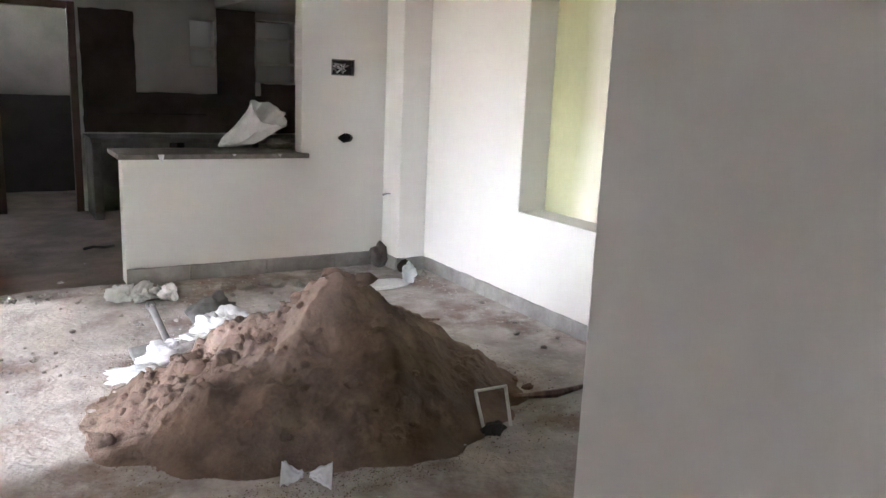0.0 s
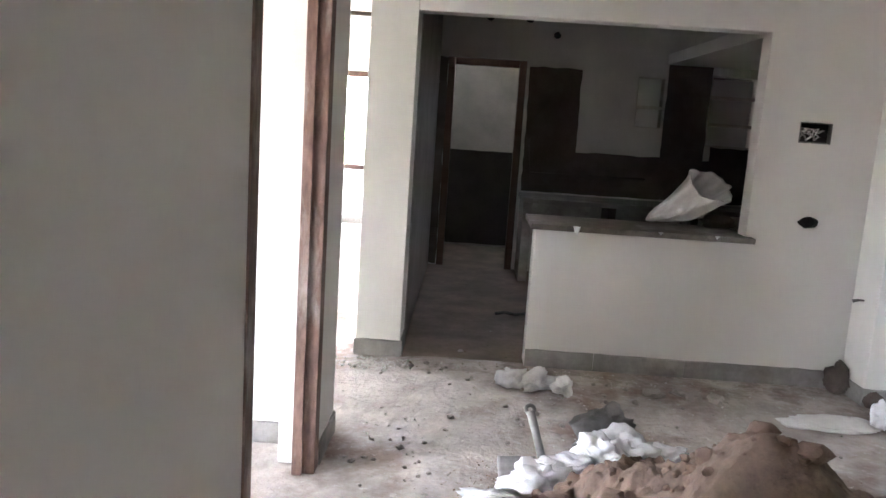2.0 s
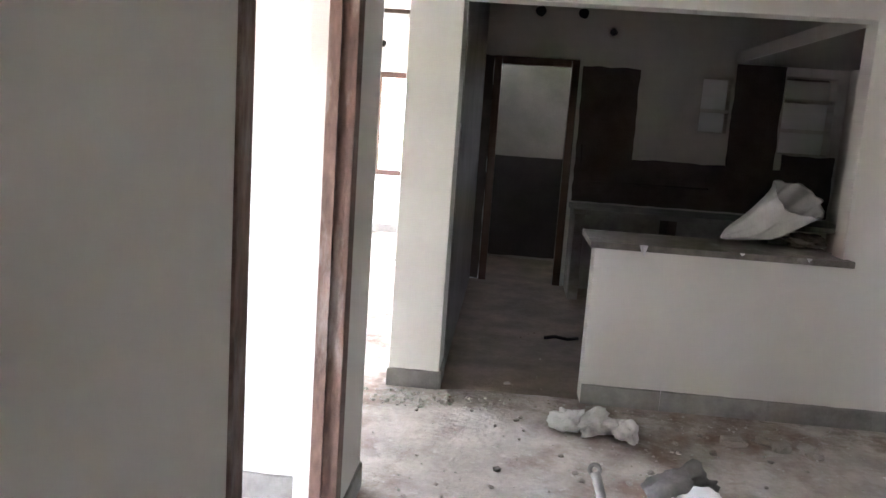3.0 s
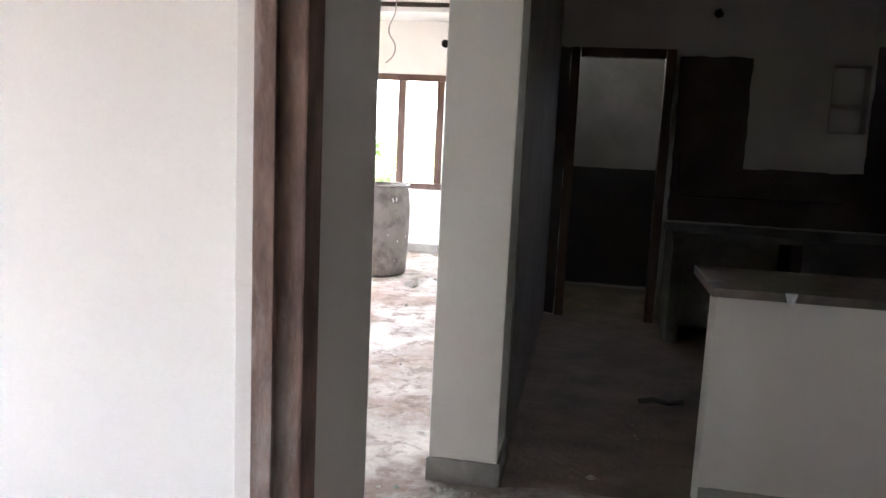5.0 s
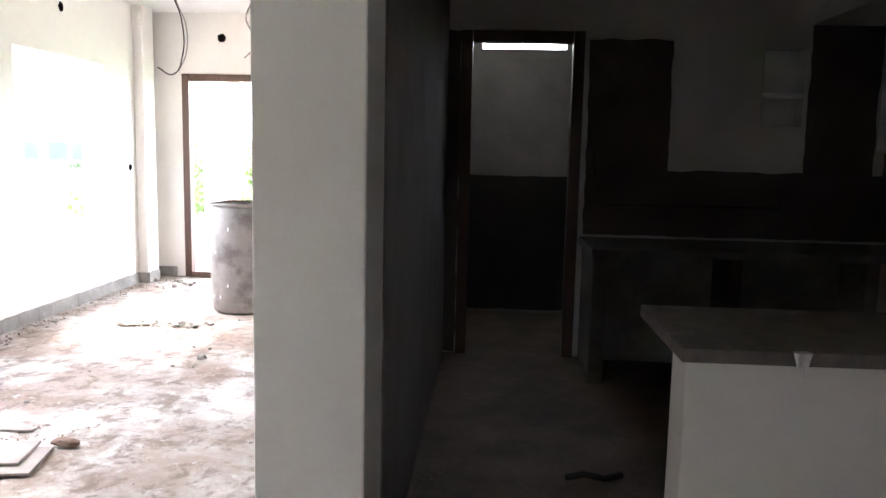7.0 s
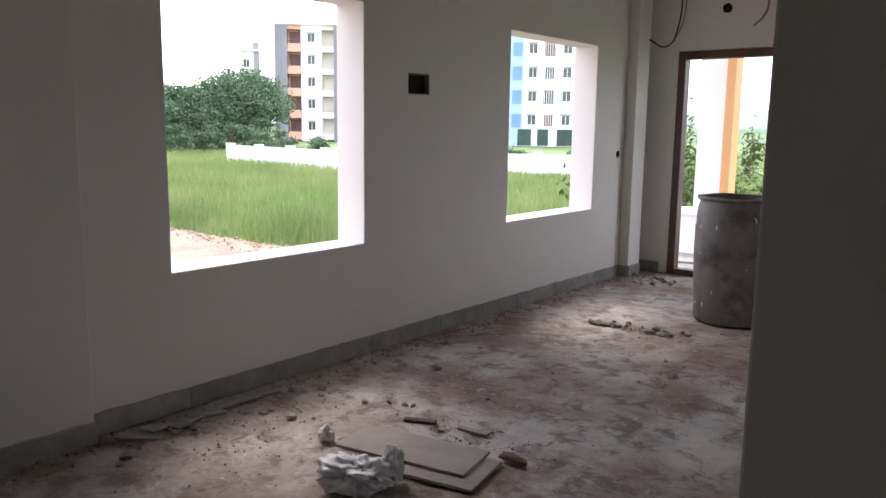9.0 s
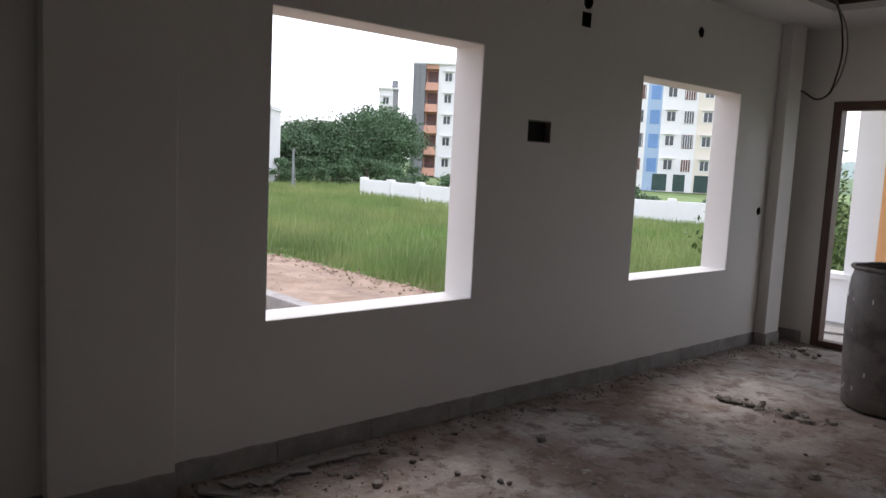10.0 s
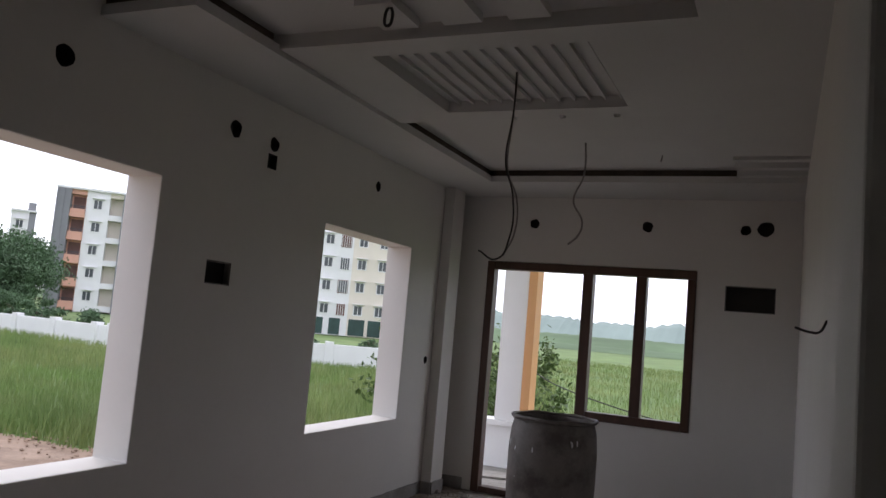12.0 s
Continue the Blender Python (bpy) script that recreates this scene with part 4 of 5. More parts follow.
crumbs("dirt_crumbs", "brown crumbs of dirt and mortar on the floor", M_DIRT_CRUMB, ((-2.50, 7.6, 0.05, 2.9, 900, 0.003, 0.011), (-2.1, 6.1, 0.22, 0.5, 160, 0.002, 0.009), (-1.35, 6.55, 0.22, 0.12, 180, 0.002, 0.010), (-2.40, 10.6, 0.10, 0.3, 120, 0.003, 0.014), (-1.2, 7.6, 0.7, 1.9, 260, 0.002, 0.006), (1.0, 5.7, 0.22, 0.9, 120, 0.003, 0.012)), 21)
crumbs("plaster_crumbs", "pale crumbs of plaster scattered over the floor", M_PALE_CRUMB, ((0.46, 4.80, 0.14, 0.12, 200, 0.004, 0.018), (1.9, 4.80, 0.6, 0.14, 220, 0.002, 0.010), (0.75, 3.2, 0.2, 0.9, 140, 0.002, 0.008), (1.5, 4.2, 0.4, 0.5, 200, 0.002, 0.010), (-1.62, 8.85, 0.14, 0.07, 90, 0.005, 0.018), (-1.1, 7.2, 0.8, 1.7, 160, 0.002, 0.008), (3.55, 3.6, 0.06, 1.1, 140, 0.003, 0.011), (-2.35, 5.9, 0.12, 0.4, 120, 0.004, 0.016), (2.9, 4.4, 0.3, 0.4, 100, 0.002, 0.010)), 22)
crumbs("sand_spill", "loose sand thinly spilled round the heap", M_SAND_GRAIN, ((1.0, 2.5, 0.08, 0.6, 500, 0.0015, 0.006), (1.85, 1.70, 0.42, 0.12, 2200, 0.0015, 0.006), (2.9, 2.3, 0.12, 0.6, 800, 0.0015, 0.006), (1.2, 3.1, 0.12, 0.35, 400, 0.002, 0.008), (2.1, 3.5, 0.5, 0.12, 300, 0.002, 0.008)), 23)

# ---- sitting room things ----
def board(at, rz, w, d, h, label):
    ob = obj_from(boxed(-w / 2, -d / 2, 0, w / 2, d / 2, h, bev=0.003), "board", M_BOARD)
    ob.location, ob.rotation_euler = at, (0, 0, rz)
    return tagged(ob, label, "board", "boards on the floor")


board((-1.345, 6.165, 0.003), 0.20, 0.66, 0.30, 0.014, "dusty grey board lying under another on the floor")
board((-1.407, 6.215, 0.018), 0.195, 0.62, 0.265, 0.014, "dusty grey board lying on another board")
crumple("plastic_bag", (-1.37, 5.85, 0.0), (0.125, 0.10, 0.06), M_PLASTIC, "crumpled white plastic bag beside the boards", "bag", 71, amp=0.8, freq=2.2, sub=5)
crumple("plastic_bag", (-1.29, 5.965, 0.012), (0.045, 0.04, 0.075), M_PLASTIC, "twisted end of a white plastic bag", "bag", 72, amp=0.7)
crumple("paper_scrap", (-1.80, 6.08, 0.0), (0.035, 0.03, 0.035), M_SACK, "small white crumpled scrap on the floor", "scrap", 73, amp=0.6)
crumple("brick_shard", (-1.02, 6.42, 0.0), (0.06, 0.025, 0.022), M_CLOD, "reddish broken brick shard on the floor", "brick", 74, amp=0.3)
for x, y, r in ((-1.62, 6.52, 0.4), (-1.35, 6.58, 0.1)):
    ob = obj_from(boxed(-0.08, -0.016, 0, 0.08, 0.016, 0.012, bev=0.003), "wood_scrap", M_RENDER if r > 0.2 else M_BOARD)
    ob.location, ob.rotation_euler = (x, y, 0.002), (0, 0, r)
    tagged(ob, "short scrap of sawn wood on the floor", "scrap")
ob = obj_from(boxed(-0.11, -0.022, 0, 0.11, 0.022, 0.012, bev=0.003), "wood_scrap", M_RENDER)
ob.location, ob.rotation_euler = (-1.80, 8.80, 0.002), (0, 0, 0.25)
tagged(ob, "short dark scrap of sawn wood on the floor", "scrap")
for i in range(7):
    ob = obj_from(boxed(-0.09, -0.035, 0, 0.09, 0.035, 0.012, bev=0.003), "plaster_flake", M_CEMENT)
    ob.location, ob.rotation_euler = (-2.50 + rng.uniform(0, 0.06), 5.55 + i * 0.12, 0.004), (0, rng.uniform(-0.1, 0.3), 1.5 + rng.uniform(-0.5, 0.5))
    tagged(ob, "broken flake of plaster at the wall foot", "plaster", "plaster flakes")


def make_drum():
    t = thing("drum", (-1.165, 9.58, 0), "tall grimy grey plastic drum with an open top", "drum")
    prof = [(0.262, 0.004), (0.278, 0.02), (0.283, 0.10), (0.294, 0.3), (0.302, 0.5), (0.301, 0.70), (0.291, 0.83), (0.277, 0.885), (0.276, 0.906)]
    n = 64
    bm = bmesh.new()
    inner = [(r - 0.012, z) for r, z in prof[::-1][:-1]] + [(0.25, 0.02)]
    rows = []
    for r, z in prof + inner:
        rows.append([bm.verts.new((r * math.cos(k * math.tau / n) * (1 + 0.006 * math.sin(k * 0.59)), r * math.sin(k * math.tau / n), z + (0.004 * math.sin(k * 0.3) if 0.1 < z < 0.8 else 0))) for k in range(n)])
    for a, b in zip(rows, rows[1:]):
        for k in range(n):
            bm.faces.new((a[k], a[(k + 1) % n], b[(k + 1) % n], b[k]))
    bm.faces.new(rows[-1])
    bm.faces.new(rows[0][::-1])
    part("body", bm, M_DRUM, t, smooth=True)
    ring = [(0.288 * math.cos(k * math.tau / n), 0.288 * math.sin(k * math.tau / n), 0.914 + 0.003 * math.sin(k * 0.6)) for k in range(n + 1)]
    part("rim", tube(bmesh.new(), ring, 0.013, 8), M_DRUM, t, "rolled dark rim", smooth=True)
    r2 = random.Random(3)
    for i in range(26):
        a, z = r2.uniform(0, math.tau), r2.uniform(0.1, 0.8)
        s = r2.uniform(0.003, 0.008)
        bm = bmesh.new()
        bmesh.ops.create_icosphere(bm, subdivisions=1, radius=s, matrix=Matrix.Translation((0.297 * math.cos(a), 0.297 * math.sin(a), z)) @ Matrix.Diagonal((1, 1, r2.uniform(1, 4), 1)))
        part("paint_splash", bm, M_PLASTIC, t, "white splash of paint")
    return t


make_drum()


def hanging(name, pts, r, material, label):
    """A thin cable through points, smoothed."""
    cu = bpy.data.curves.new(name, 'CURVE')
    cu.dimensions, cu.bevel_depth, cu.bevel_resolution = '3D', r, 2
    sp = cu.splines.new('BEZIER')
    sp.bezier_points.add(len(pts) - 1)
    for b, p in zip(sp.bezier_points, pts):
        b.co = p
        b.handle_left_type = b.handle_right_type = 'AUTO'
    cu.materials.append(material)
    tmp = new(name, cu)
    dg = bpy.context.evaluated_depsgraph_get()
    me = bpy.data.meshes.new_from_object(tmp.evaluated_get(dg))
    bpy.data.objects.remove(tmp)
    me.name = name
    return tagged(new(name, me), label, "cable")


hanging("ceiling_cable", [(-1.05, 7.9, 2.85), (-1.05, 7.9, 2.6), (-1.07, 7.9, 2.33), (-1.02, 7.9, 2.17), (-1.02, 7.9, 1.95), (-1.08, 7.9, 1.84), (-1.18, 7.9, 1.88)], 0.0045, M_WIRE_D, "dark loose cable hanging from the slatted ceiling")
hanging("ceiling_cable", [(-1.045, 7.91, 2.85), (-1.055, 7.91, 2.55), (-1.06, 7.91, 2.30), (-1.0, 7.91, 2.15), (-1.0, 7.91, 1.97), (-1.05, 7.91, 1.86)], 0.004, M_WIRE, "grey loose cable hanging from the slatted ceiling")
hanging("ceiling_cable", [(-1.07, 9.5, 2.94), (-1.06, 9.5, 2.61), (-1.12, 9.5, 2.43), (-1.05, 9.5, 2.28), (-1.07, 9.5, 2.19), (-1.14, 9.5, 2.12)], 0.007, M_WIRE, "pale knotted cable hanging from the ceiling")
hanging("ceiling_cable", [(-1.32, 7.0, 2.80), (-1.325, 7.0, 2.80), (-1.34, 7.0, 2.77), (-1.325, 7.0, 2.72), (-1.305, 7.0, 2.76), (-1.318, 7.0, 2.81)], 0.007, M_WIRE_D, "looped end of cable under the ceiling")
hanging("ceiling_cable", [(-0.6, 9.9, 2.94), (-0.59, 9.9, 2.86), (-0.60, 9.9, 2.80)], 0.005, M_WIRE, "short cable end under the ceiling")
hanging("wall_cable", [(0.379, 6.9, 1.60), (0.36, 6.87, 1.565), (0.33, 6.83, 1.56), (0.29, 6.8, 1.57)], 0.004, M_WIRE_D, "dark cable end sticking out of the wall")
for xx in (-1.28, -0.98, -0.66):
    bm = bmesh.new()
    bmesh.ops.create_cone(bm, cap_ends=True, segments=12, radius1=0.012, radius2=0.03, depth=0.03, matrix=Matrix.Translation((xx, 8.57, 2.766)))
    tagged(obj_from(bm, "lamp_holder", M_CEIL), "small white ceiling lamp holder without bulb", "lamp holder", "ceiling lamp holders")

# ---- outdoors ----
G = -0.75


def ground():
    bm = bmesh.new()
    bm.faces.new([bm.verts.new(p) for p in ((-900, -700, G - 0.05), (900, -700, G - 0.05), (900, 900, G - 0.05), (-900, 900, G - 0.05))])
    tagged(obj_from(bm, "ground", M_GRASS), "flat green grassland reaching the horizon", "ground", kind="structure")
    bm = bmesh.new()
    n = 120
    rows = []
    for i in range(n + 1):
        x = -75 + 90 * i / n
        e = 12.9 + 0.55 * noise.noise(Vector((x * 0.35, 2, 0))) + 0.22 * noise.noise(Vector((x * 1.6, 5, 0)))
        if x > -8:
            e -= (x + 8) * 0.35
        rows.append([bm.verts.new((x, y, G - 0.045 + 0.03 * f + 0.05 * f * noise.noise(Vector((x * 0.7, y * 0.7, 0))))) for y, f in ((-40, 0), (4.5, 0), (6, 1), (8, 1), (10, 1), (11.5, 1), (e, 0))])
    for a, b in zip(rows, rows[1:]):
        for k in range(6):
            bm.faces.new((a[k], b[k], b[k + 1], a[k + 1]))
    tagged(obj_from(bm, "road", M_DIRT, True), "bare reddish dirt track beside the grass", "road", kind="structure")


ground()


def blades(name, label, n, region, hgt, wid, seed, keep=None):
    """Many thin grass blades, each a bent strip of its own."""
    r = np.random.RandomState(seed)
    x = r.uniform(region[0], region[1], n)
    y = r.uniform(region[2], region[3], n)
    if keep is not None:
        k = keep(x, y, r)
        x, y = x[k], y[k]
    n = len(x)
    patch = np.array([noise.noise(Vector((a * 0.16, b * 0.16, 1.0))) for a, b in zip(x, y)])
    dist = np.hypot(x, y - 4)
    h = hgt * r.uniform(0.55, 1.15, n) * (1 + 0.6 * patch)
    w = wid * (0.5 + dist / 30) * r.uniform(0.6, 1.3, n)
    th = r.uniform(0, math.pi, n)
    ln = r.uniform(0, 0.45, n) * h
    la = r.uniform(0, math.tau, n)
    dx, dy = np.cos(th) * w, np.sin(th) * w
    lx, ly = np.cos(la) * ln, np.sin(la) * ln
    z = np.full(n, G - 0.06)
    V = np.empty((n, 5, 3))
    V[:, 0] = np.stack([x - dx, y - dy, z], 1)
    V[:, 1] = np.stack([x + dx, y + dy, z], 1)
    V[:, 2] = np.stack([x + dx * 0.7 + lx * 0.35, y + dy * 0.7 + ly * 0.35, z + h * 0.6], 1)
    V[:, 3] = np.stack([x - dx * 0.7 + lx * 0.35, y - dy * 0.7 + ly * 0.35, z + h * 0.6], 1)
    V[:, 4] = np.stack([x + lx, y + ly, z + h], 1)
    i = np.arange(n) * 5
    quads = np.stack([i, i + 1, i + 2, i + 3], 1).tolist()
    tris = np.stack([i + 3, i + 2, i + 4], 1).tolist()
    me = bpy.data.meshes.new(name)
    me.from_pydata(V.reshape(-1, 3).tolist(), [], quads + tris)
    me.materials.append(M_BLADE)
    return tagged(new(name, me), label, "grass", kind="stuff")


def fan(x, y, r):
    return (y > 12.9 + 0.5 * np.sin(x * 0.7)) & (np.arctan2(-x, y - 4) < 1.25) & (np.arctan2(-x, y - 4) > 0.25) & (r.uniform(0, 1, len(x)) < 12.0 / (np.hypot(x, y - 4)))


blades("grass", "tall wild green grass in the plot", 280000, (-50, -3.5, 13.0, 42), 0.40, 0.008, 1, fan)
blades("grass", "short grass along the dirt track", 16000, (-30, -5, 12.6, 15.0), 0.22, 0.010, 2, lambda x, y, r: y > 12.8)
blades("grass", "tall green field grass beyond the balcony", 150000, (-30, 8, 15, 75), 0.32, 0.006, 3, lambda x, y, r: (np.arctan2(-x, y - 4) < 0.5) & (r.uniform(0, 1, len(x)) < 16.0 / (np.hypot(x, y - 4))))

def scatter_stones():
    r = np.random.RandomState(8)
    vs, fs = [], []
    for i in range(900):
        edge = r.uniform() < 0.6
        x = r.uniform(-22, -4.5)
        y = 12.7 + r.normal() * 0.35 - max(0.0, x + 8) * 0.35 if edge else r.uniform(7.8, 12.6)
        s = r.uniform(0.012, 0.04) * (1.4 if edge else 0.8)
        c = np.array((x, y, G - 0.02 + s * 0.4))
        b = len(vs)
        for d in ((1, 0, 0), (-1, 0, 0), (0, 1, 0), (0, -1, 0), (0, 0, 1), (0, 0, -1)):
            vs.append(tuple(c + np.array(d) * s * r.uniform(0.6, 1.3, 3) * (1, 1, 0.6)))
        for f in ((0, 2, 4), (2, 1, 4), (1, 3, 4), (3, 0, 4), (2, 0, 5), (1, 2, 5), (3, 1, 5), (0, 3, 5)):
            fs.append(tuple(b + q for q in f))
    me = bpy.data.meshes.new("gravel")
    me.from_pydata(vs, [], fs)
    me.materials.append(M_DIRT)
    tagged(new("gravel", me), "loose stones along the dirt track", "gravel", kind="stuff")


scatter_stones()

# block wall, white compound wall
t = thing("block_wall", (-8.0, 7.6, G), "low grey concrete block wall beside the dirt track", "wall", kind="structure")
bme = bpy.data.meshes.new("block")
bm = boxed(-0.197, -0.075, 0.003, 0.197, 0.075, 0.187, bev=0.006)
bm.to_mesh(bme)
bm.free()
bme.materials.append(M_CEMENT)
for r_ in range(5):
    for c_ in range(18):
        ob = new("block", bme)
        ob.parent = t
        ob.location = (-3.4 + c_ * 0.4 + (0.2 if r_ % 2 else 0), 0, r_ * 0.19)
part("mortar", boxed(-3.55, -0.06, 0.0, 3.75, 0.06, 0.945), M_RENDER, t)


def fence_wall(pts, h, label):
    t = thing("compound_wall", (pts[0][0], pts[0][1], G), label, "wall", kind="structure")
    for (xa, ya), (xb, yb) in zip(pts, pts[1:]):
        d = Vector((xb - xa, yb - ya, 0))
        ln = d.length
        a = math.atan2(d.y, d.x)
        ob = part("panel", boxed(0, -0.12, -0.1, ln, 0.12, h, bev=0.02), M_FWHITE, t)
        ob.location, ob.rotation_euler = (xa - pts[0][0], ya - pts[0][1], 0), (0, 0, a)
        for k in range(int(ln / 3.2) + 1):
            q = part("pier", boxed(-0.2, -0.2, -0.1, 0.2, 0.2, h + 0.12, bev=0.02), M_FWHITE, t)
            q.location = (xa - pts[0][0] + d.x * k * 3.2 / ln, ya - pts[0][1] + d.y * k * 3.2 / ln, 0)
            q.rotation_euler = (0, 0, a)


fence_wall([(-37.6, 31.8), (-27.0, 30.3), (-14.5, 38.0)], 0.92, "long white rendered compound wall, weathered")


def crown(bm_v, bm_f, c, rad, n, size, r, lift=0.0):
    """Leaves scattered in uneven clumps within an ellipsoid."""
    k = max(8, n // 200)
    cl = []
    for _ in range(k):
        d = r.normal(size=3)
        d /= np.linalg.norm(d)
        cl.append(np.array(c) + d * np.array(rad) * r.uniform(0.35, 0.95))
    for _ in range(n):
        q = cl[r.randint(k)] + r.normal(size=3) * np.array(rad) * np.array((0.15, 0.15, 0.12))
        a, b = r.normal(size=3), r.normal(size=3)
        a /= np.linalg.norm(a)
        b -= a * a.dot(b)
        b /= np.linalg.norm(b)
        s = size * r.uniform(0.6, 1.3)
        i = len(bm_v)
        nn = np.cross(a, b) * s * 0.15
        bm_v += [tuple(q - a * s), tuple(q + b * s * 0.45 + nn), tuple(q + a * s), tuple(q - b * s * 0.45 + nn)]
        bm_f += [(i, i + 1, i + 2), (i, i + 2, i + 3)]


def tree(name, at, height, rad, n, leaf, seed, label, material, trunk=0.16, low=0.3):
    r = np.random.RandomState(seed)
    t = thing(name, at, label, "tree", "trees outside")
    bm = bmesh.new()
    tube(bm, [(0, 0, -0.1), (0.03 * height, 0.02, height * 0.3), (0.0, 0.05, height * 0.65)], [trunk, trunk * 0.75, trunk * 0.3], 8)
    for i in range(7):
        a = r.uniform(0, math.tau)
        z0 = height * r.uniform(0.15, 0.5)
        e = Vector((math.cos(a) * rad[0] * 0.7, math.sin(a) * rad[1] * 0.7, min(height * 0.95, z0 + height * r.uniform(0.15, 0.4))))
        m_ = Vector((0.01 * height, 0, z0)).lerp(e, 0.5) + Vector((0, 0, 0.05 * height))
        tube(bm, [(0.01 * height, 0.02, z0), m_, e], [trunk * 0.4, trunk * 0.25, trunk * 0.08], 6)
    part("trunk", bm, M_BARK, t)
    vs, fs = [], []
    crown(vs, fs, (0, 0, height * (0.5 + low / 2)), (rad[0], rad[1], height * (1 - low) / 2), n, leaf, r)
    me = bpy.data.meshes.new("crown")
    me.from_pydata(vs, [], fs)
    me.materials.append(material)
    ob = new("crown", me)
    ob.parent = t
    return t


tree("shrub", (-4.05, 14.6, G), 2.65, (1.2, 0.9), 8000, 0.05, 4, "leafy green shrub just outside the balcony", M_LEAF_NEAR, 0.04, 0.0)
tree("shrub", (-2.95, 14.9, G), 2.2, (0.45, 0.5), 1200, 0.045, 5, "leafy green shrub just outside the balcony", M_LEAF_NEAR, 0.03, 0.05)
for i, (x, y, h, rx) in enumerate(((-56, 35.5, 4.2, 3.2), (-57.5, 39.5, 4.7, 3.4), (-58, 43.2, 5.2, 3.4), (-60, 47.5, 6.4, 3.6), (-62.5, 51.5, 7.6, 3.3), (-66, 56.0, 7.8, 3.0), (-69, 47, 6.2, 4.0))):
    tree("tree", (x, y, G), h, (rx * 1.15, rx * 1.15), 13000, 0.155, 20 + i, "dense dark green broadleaf tree beyond the plot", M_LEAF, 0.2, 0.04)
for i, (x, y) in enumerate(((-38.5, 34.5), (-35.5, 33.2), (-33, 32.4), (-30.5, 32), (-25, 33.4), (-21, 36.2), (-18, 38.0), (-15.5, 39.6))):
    tree("bush", (x, y, G), 1.75, (1.2, 1.0), 1100, 0.10, 40 + i, "green bush behind the compound wall", M_LEAF, 0.06, 0.1)
for i, (x, y, h) in enumerate(((-50, 33, 1.9), (-51, 36.5, 2.1), (-51.5, 39.5, 2.0), (-52, 42.5, 2.3), (-53.5, 45.5, 2.3), (-55.5, 48.5, 2.6))):
    tree("bush", (x, y, G), h, (2.2, 1.8), 2600, 0.11, 60 + i, "dark green undergrowth at the foot of the trees", M_LEAF, 0.06, 0.0)


# ---- buildings ----
def facade_building(name, at, ang, bays, floors, fh, depth, label, base=0.3, parapet=0.6):
    """bays: (width, material, kind); kind: plain, window, windows2, balcony, ribs, recess, grille, panel. Facade along local x, facing -y."""
    t = thing(name, at, label, "building", "buildings across the plot")
    t.rotation_euler = (0, 0, ang)
    x = 0.0
    H = floors * fh + base
    for w, m, kind in bays:
        off = 0.0 if kind != "ribs" else -0.35
        back = {"recess": 1.1, "balcony": 0.9}.get(kind, off)
        part("wall", boxed(x, back, 0, x + w, depth, H + parapet - 0.25), m, t)
        if kind == "ribs":
            for k in (0.06, 0.5, 0.94):
                part("rib", boxed(x + w * k - 0.07, off - 0.16, 0, x + w * k + 0.07, off - 0.002, H + parapet - 0.3), m, t)
        if back > 0:
            part("crown_band", boxed(x, 0.0, H - 0.25, x + w, back - 0.002, H + parapet - 0.26), m, t)
        for f in range(floors):
            z = base + f * fh
            if kind in ("window", "windows2"):
                cs = [x + w / 2] if kind == "window" else [x + w * 0.27, x + w * 0.74]
                for cx in cs:
                    win = part("window", boxed(cx - 0.55, off - 0.06, z + 0.95, cx + 0.55, off + 0.02, z + 2.2), M_FWHITE, t)
                    part("pane", boxed(cx - 0.44, off - 0.085, z + 1.05, cx - 0.04, off - 0.062, z + 2.1), M_GLASSY, win)
                    part("pane", boxed(cx + 0.04, off - 0.085, z + 1.05, cx + 0.44, off - 0.062, z + 2.1), M_GLASSY, win)
                    part("sunshade", boxed(cx - 0.7, off - 0.45, z + 2.28, cx + 0.7, off - 0.002, z + 2.35), M_FWHITE, win)
            elif kind == "balcony":
                bal = part("balcony", boxed(x, -0.25, z - 0.25, x + w, back - 0.002, z + 0.12), m, t)
                part("parapet", boxed(x + 0.02, -0.25, z + 0.122, x + w - 0.02, -0.15, z + 0.8), m, bal)
                part("opening", boxed(x + 0.2, back - 0.06, z + 0.2, x + w - 0.2, back - 0.003, z + 2.35), M_SHUTTER, bal)
                for k in range(7):
                    xx = x + 0.15 + (w - 0.3) * k / 6
                    part("railing_bar", boxed(xx - 0.025, -0.22, z + 0.802, xx + 0.025, -0.18, z + 1.1), M_GLASSY, bal)
                part("hand_rail", boxed(x + 0.02, -0.24, z + 1.102, x + w - 0.02, -0.16, z + 1.16), M_GLASSY, bal)
            elif kind == "recess":
                bal = part("balcony", boxed(x, -0.02, z - 0.25, x + w, back - 0.002, z + 0.1), M_FWHITE, t)
                part("parapet", boxed(x, -0.02, z + 0.102, x + w, 0.08, z + 0.45), M_FWHITE, bal)
            elif kind == "grille":
                win = part("window", boxed(x + 0.25, off - 0.05, z + 0.75, x + w - 0.25, off + 0.02, z + 2.3), M_SHUTTER if f % 2 else M_FWHITE, t)
                part("pane", boxed(x + 0.35, off - 0.08, z + 0.85, x + w - 0.35, off - 0.052, z + 2.2), M_GLASSY if f % 3 else M_SHUTTER, win)
                for k in range(5):
                    xx = x + 0.35 + (w - 0.7) * k / 4
                    part("grille_bar", boxed(xx - 0.03, off - 0.13, z + 0.8, xx + 0.03, off - 0.082, z + 2.25), M_FWHITE, win)
            elif kind == "panel":
                part("window", boxed(x + w * 0.22, off - 0.05, z + 0.7, x + w * 0.88, off - 0.002, z + 2.25), M_BLUE_DEEP, t)
        x += w
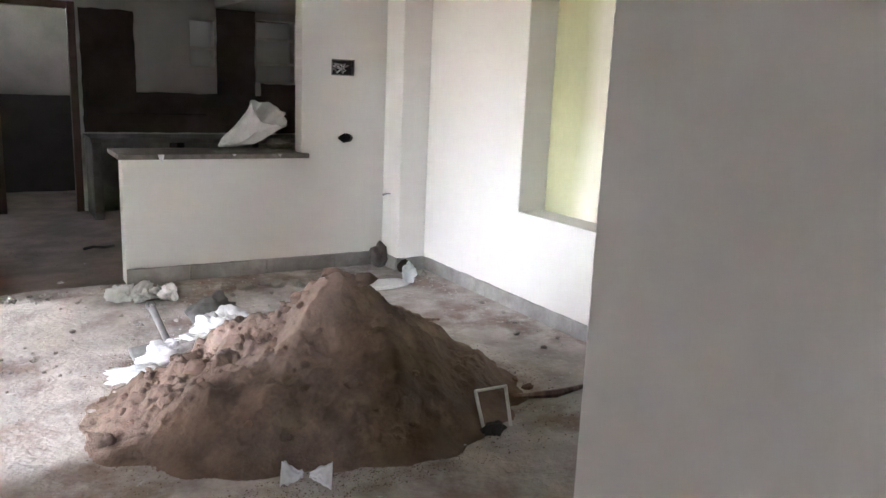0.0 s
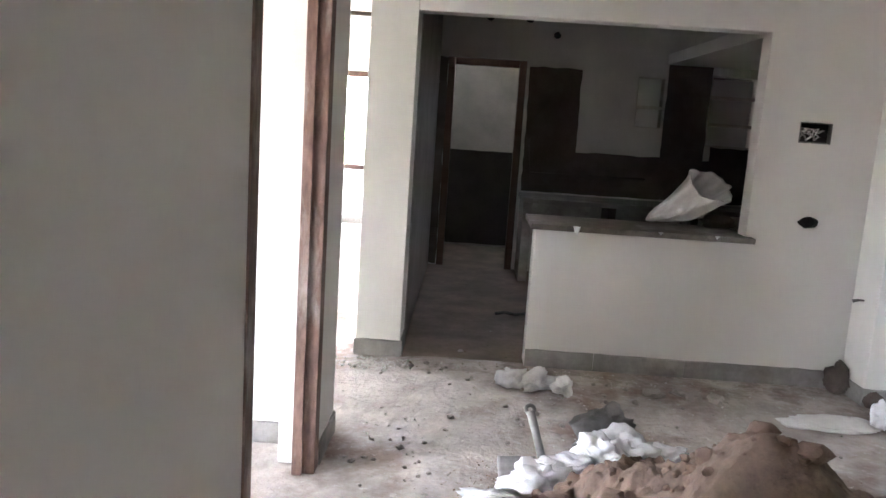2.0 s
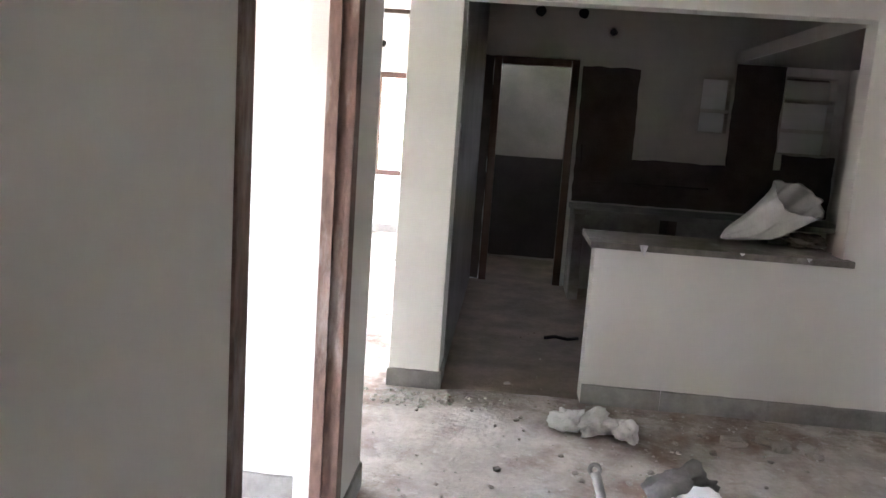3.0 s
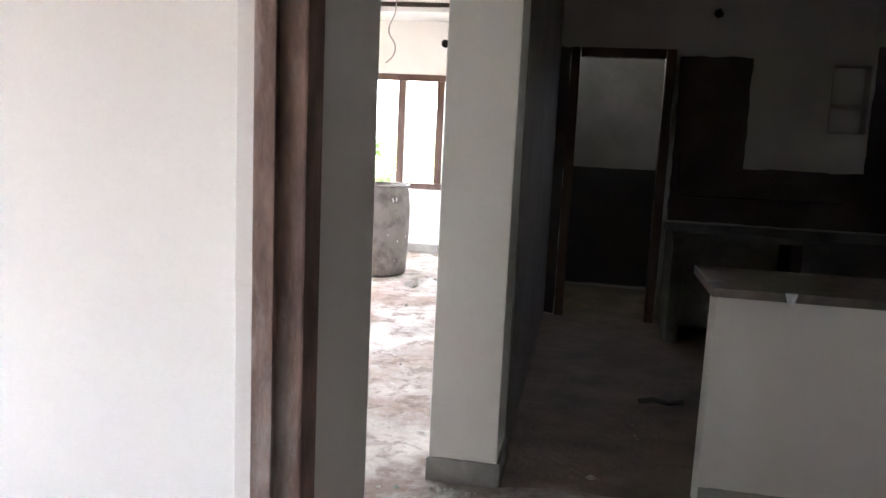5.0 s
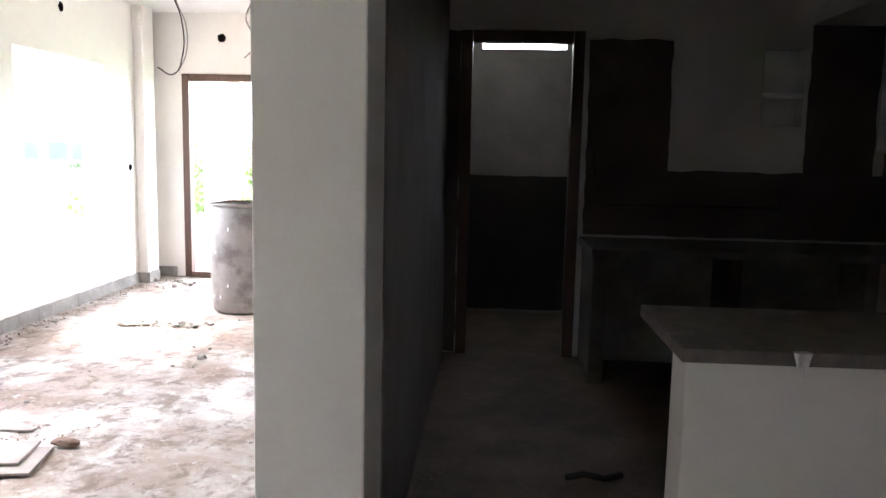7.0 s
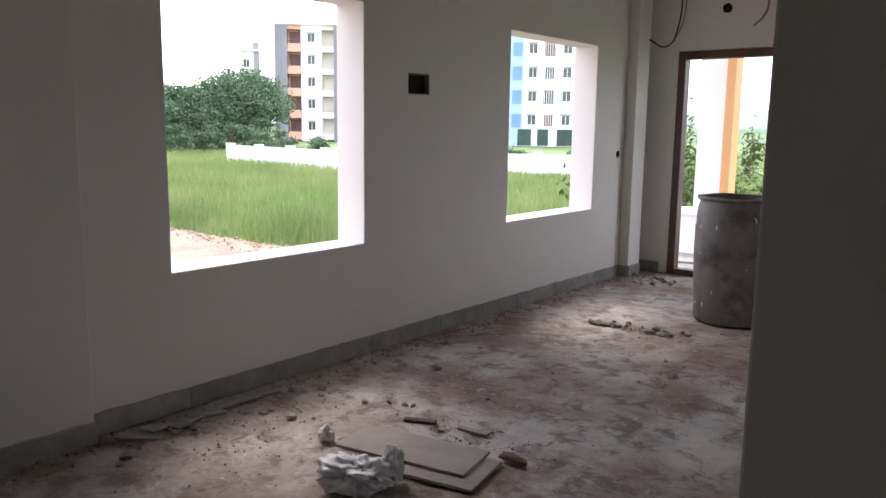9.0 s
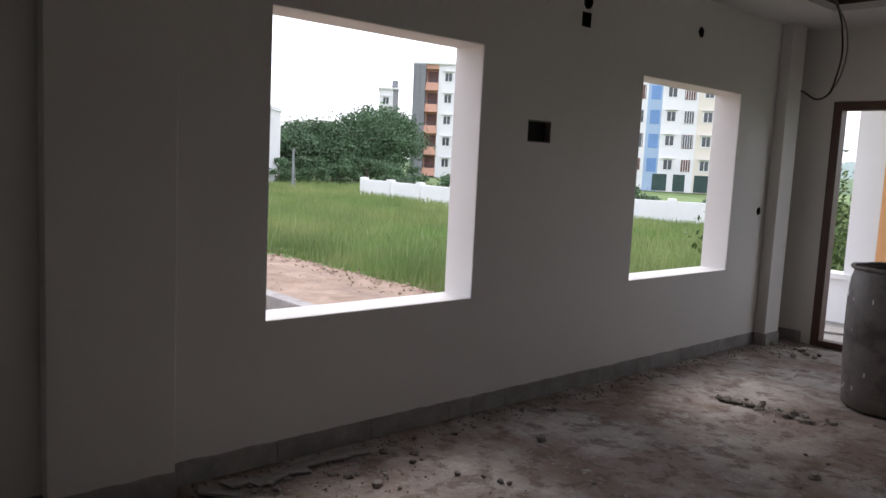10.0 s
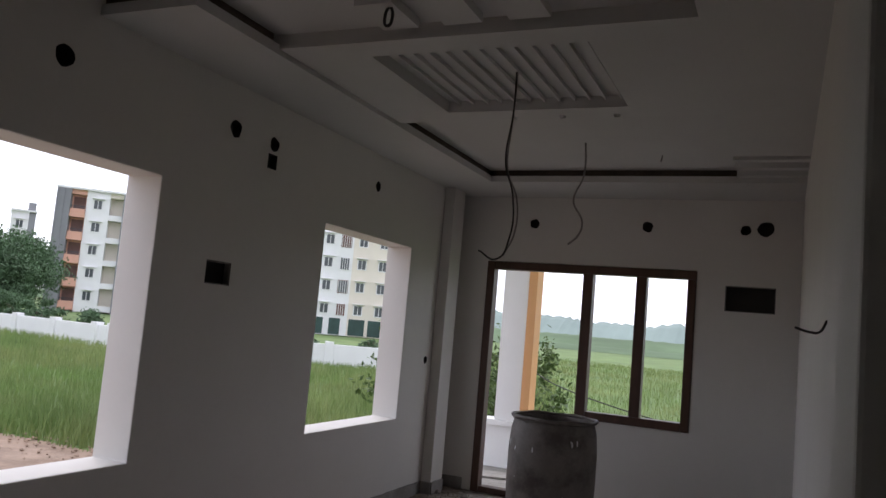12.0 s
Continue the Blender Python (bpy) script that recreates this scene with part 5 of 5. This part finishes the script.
    part("roof", boxed(-0.1, -0.4, H + parapet - 0.249, x + 0.1, depth + 0.2, H + parapet), M_FWHITE, t)
    return t


A1 = math.atan2(0.66, 0.75)
facade_building("apartment_building", (-82.0, 71.6, G), A1, [(1.65, M_GREY, "ribs"), (1.75, M_CORAL, "balcony"), (2.7, M_FWHITE, "window"), (1.6, M_CREAM, "recess"), (1.2, M_GREY, "ribs"), (5, M_FWHITE, "windows2")], 5, 2.85, 12, "five storey apartment building in grey, coral and white", base=0.45)
blue_block = facade_building("apartment_building", (-53.25, 79.5, G), A1 * 0.85, [(2.5, M_FWHITE, "grille"), (1.6, M_BLUE, "panel"), (2.15, M_FWHITE, "window"), (1.75, M_FWHITE, "grille"), (2.3, M_CREAM, "window"), (5, M_CREAM, "windows2")], 6, 2.72, 12, "tall apartment building in blue, white and cream", base=1.5)
for i, w in enumerate((1.6, 1.3, 1.9, 1.5, 1.8)):
    part("garage_opening", boxed(3.6 + i * 2.3, -0.06, 0.1, 3.6 + i * 2.3 + w, -0.003, 2.0), M_GARAGE, blue_block, "dark green ground floor opening")
stair = facade_building("apartment_building", (-103.5, 82.0, G), 0.925, [(2.3, M_FWHITE, "window"), (0.9, M_GREY, "plain")], 4, 3.1, 6, "distant white and grey apartment building behind trees", base=0.8)
part("stair_tower", boxed(2.1, 0.5, 13.8, 3.1, 3.0, 15.0), M_GREY, stair)
facade_building("apartment_building", (-100.0, 87.0, G), 0.925, [(1.3, M_FWHITE, "window"), (0.7, M_GREY, "plain")], 4, 3.0, 6, "distant narrow white apartment building behind trees", base=0.4)
facade_building("house", (-53.5, 22.5, G), 0.85, [(5.4, M_FWHITE, "windows2"), (4.6, M_FWHITE, "window")], 2, 2.3, 6, "small white house at the edge of the plot")
t = thing("utility_pole", (-42.5, 29.8, G), "grey concrete utility pole beside the plot", "pole")
part("pole", tube(bmesh.new(), [(0, 0, 0), (0, 0, 2.6)], [0.08, 0.055], 10), M_GREY, t)
part("crossarm", boxed(-0.2, -0.03, 2.4, 0.2, 0.03, 2.45), M_GREY, t)
part("stay", tube(bmesh.new(), [(0.4, 0, 0), (0.03, 0, 2.2)], 0.02, 6), M_GREY, t)


# far hills and woods
def ridge(name, y, x0, x1, hmax, seed, material, label, n=420, thick=30):
    bm = bmesh.new()
    rows = []
    for i in range(n + 1):
        x = x0 + (x1 - x0) * i / n
        q = noise.noise(Vector((x / 60, seed, 0))) * 0.5 + 0.5
        h = hmax * (0.35 + 0.5 * q) + hmax * 0.10 * noise.noise(Vector((x / 14, seed, 3))) + hmax * 0.12 * abs(noise.noise(Vector((x / 5, seed, 5)))) + hmax * 0.06 * noise.noise(Vector((x / 2, seed, 8)))
        rows.append([bm.verts.new(p) for p in ((x, y - thick, G), (x, y - thick * 0.3, G + h * 0.8), (x, y, G + h), (x, y + thick, G))])
    for a, b in zip(rows, rows[1:]):
        for k in range(3):
            bm.faces.new((a[k], b[k], b[k + 1], a[k + 1]))
    return tagged(obj_from(bm, name, material, True), label, "backdrop", kind="structure")


ridge("backdrop", 420, -330, 260, 19, 1.3, M_HILL, "hazy wooded ridge on the horizon")
ridge("backdrop", 250, -300, 250, 4.6, 4.1, M_FIELD, "low band of distant woods")
ridge("backdrop", 150, -95, 120, 1.2, 7.7, M_FIELD, "low green hedge line across the field", thick=12)
bm = tube(bmesh.new(), [(-30, 300, G), (-30, 300, 9)], [0.6, 0.3], 6)
tagged(obj_from(bm, "far_mast", M_FWHITE), "thin pale mast far across the fields", "mast")
hanging("overhead_line", [(-2.9, 14.85, 0.95), (-2.4, 14.3, 0.83), (-1.6, 14.0, 0.67), (-0.8, 14.0, 0.53), (0.4, 14.0, 0.36), (3.0, 14.2, -0.1), (6.5, 14.4, -0.77), (8.0, 14.5, -0.79)], 0.008, M_WIRE_D, "dark slack cable running from the shrub down to the ground")
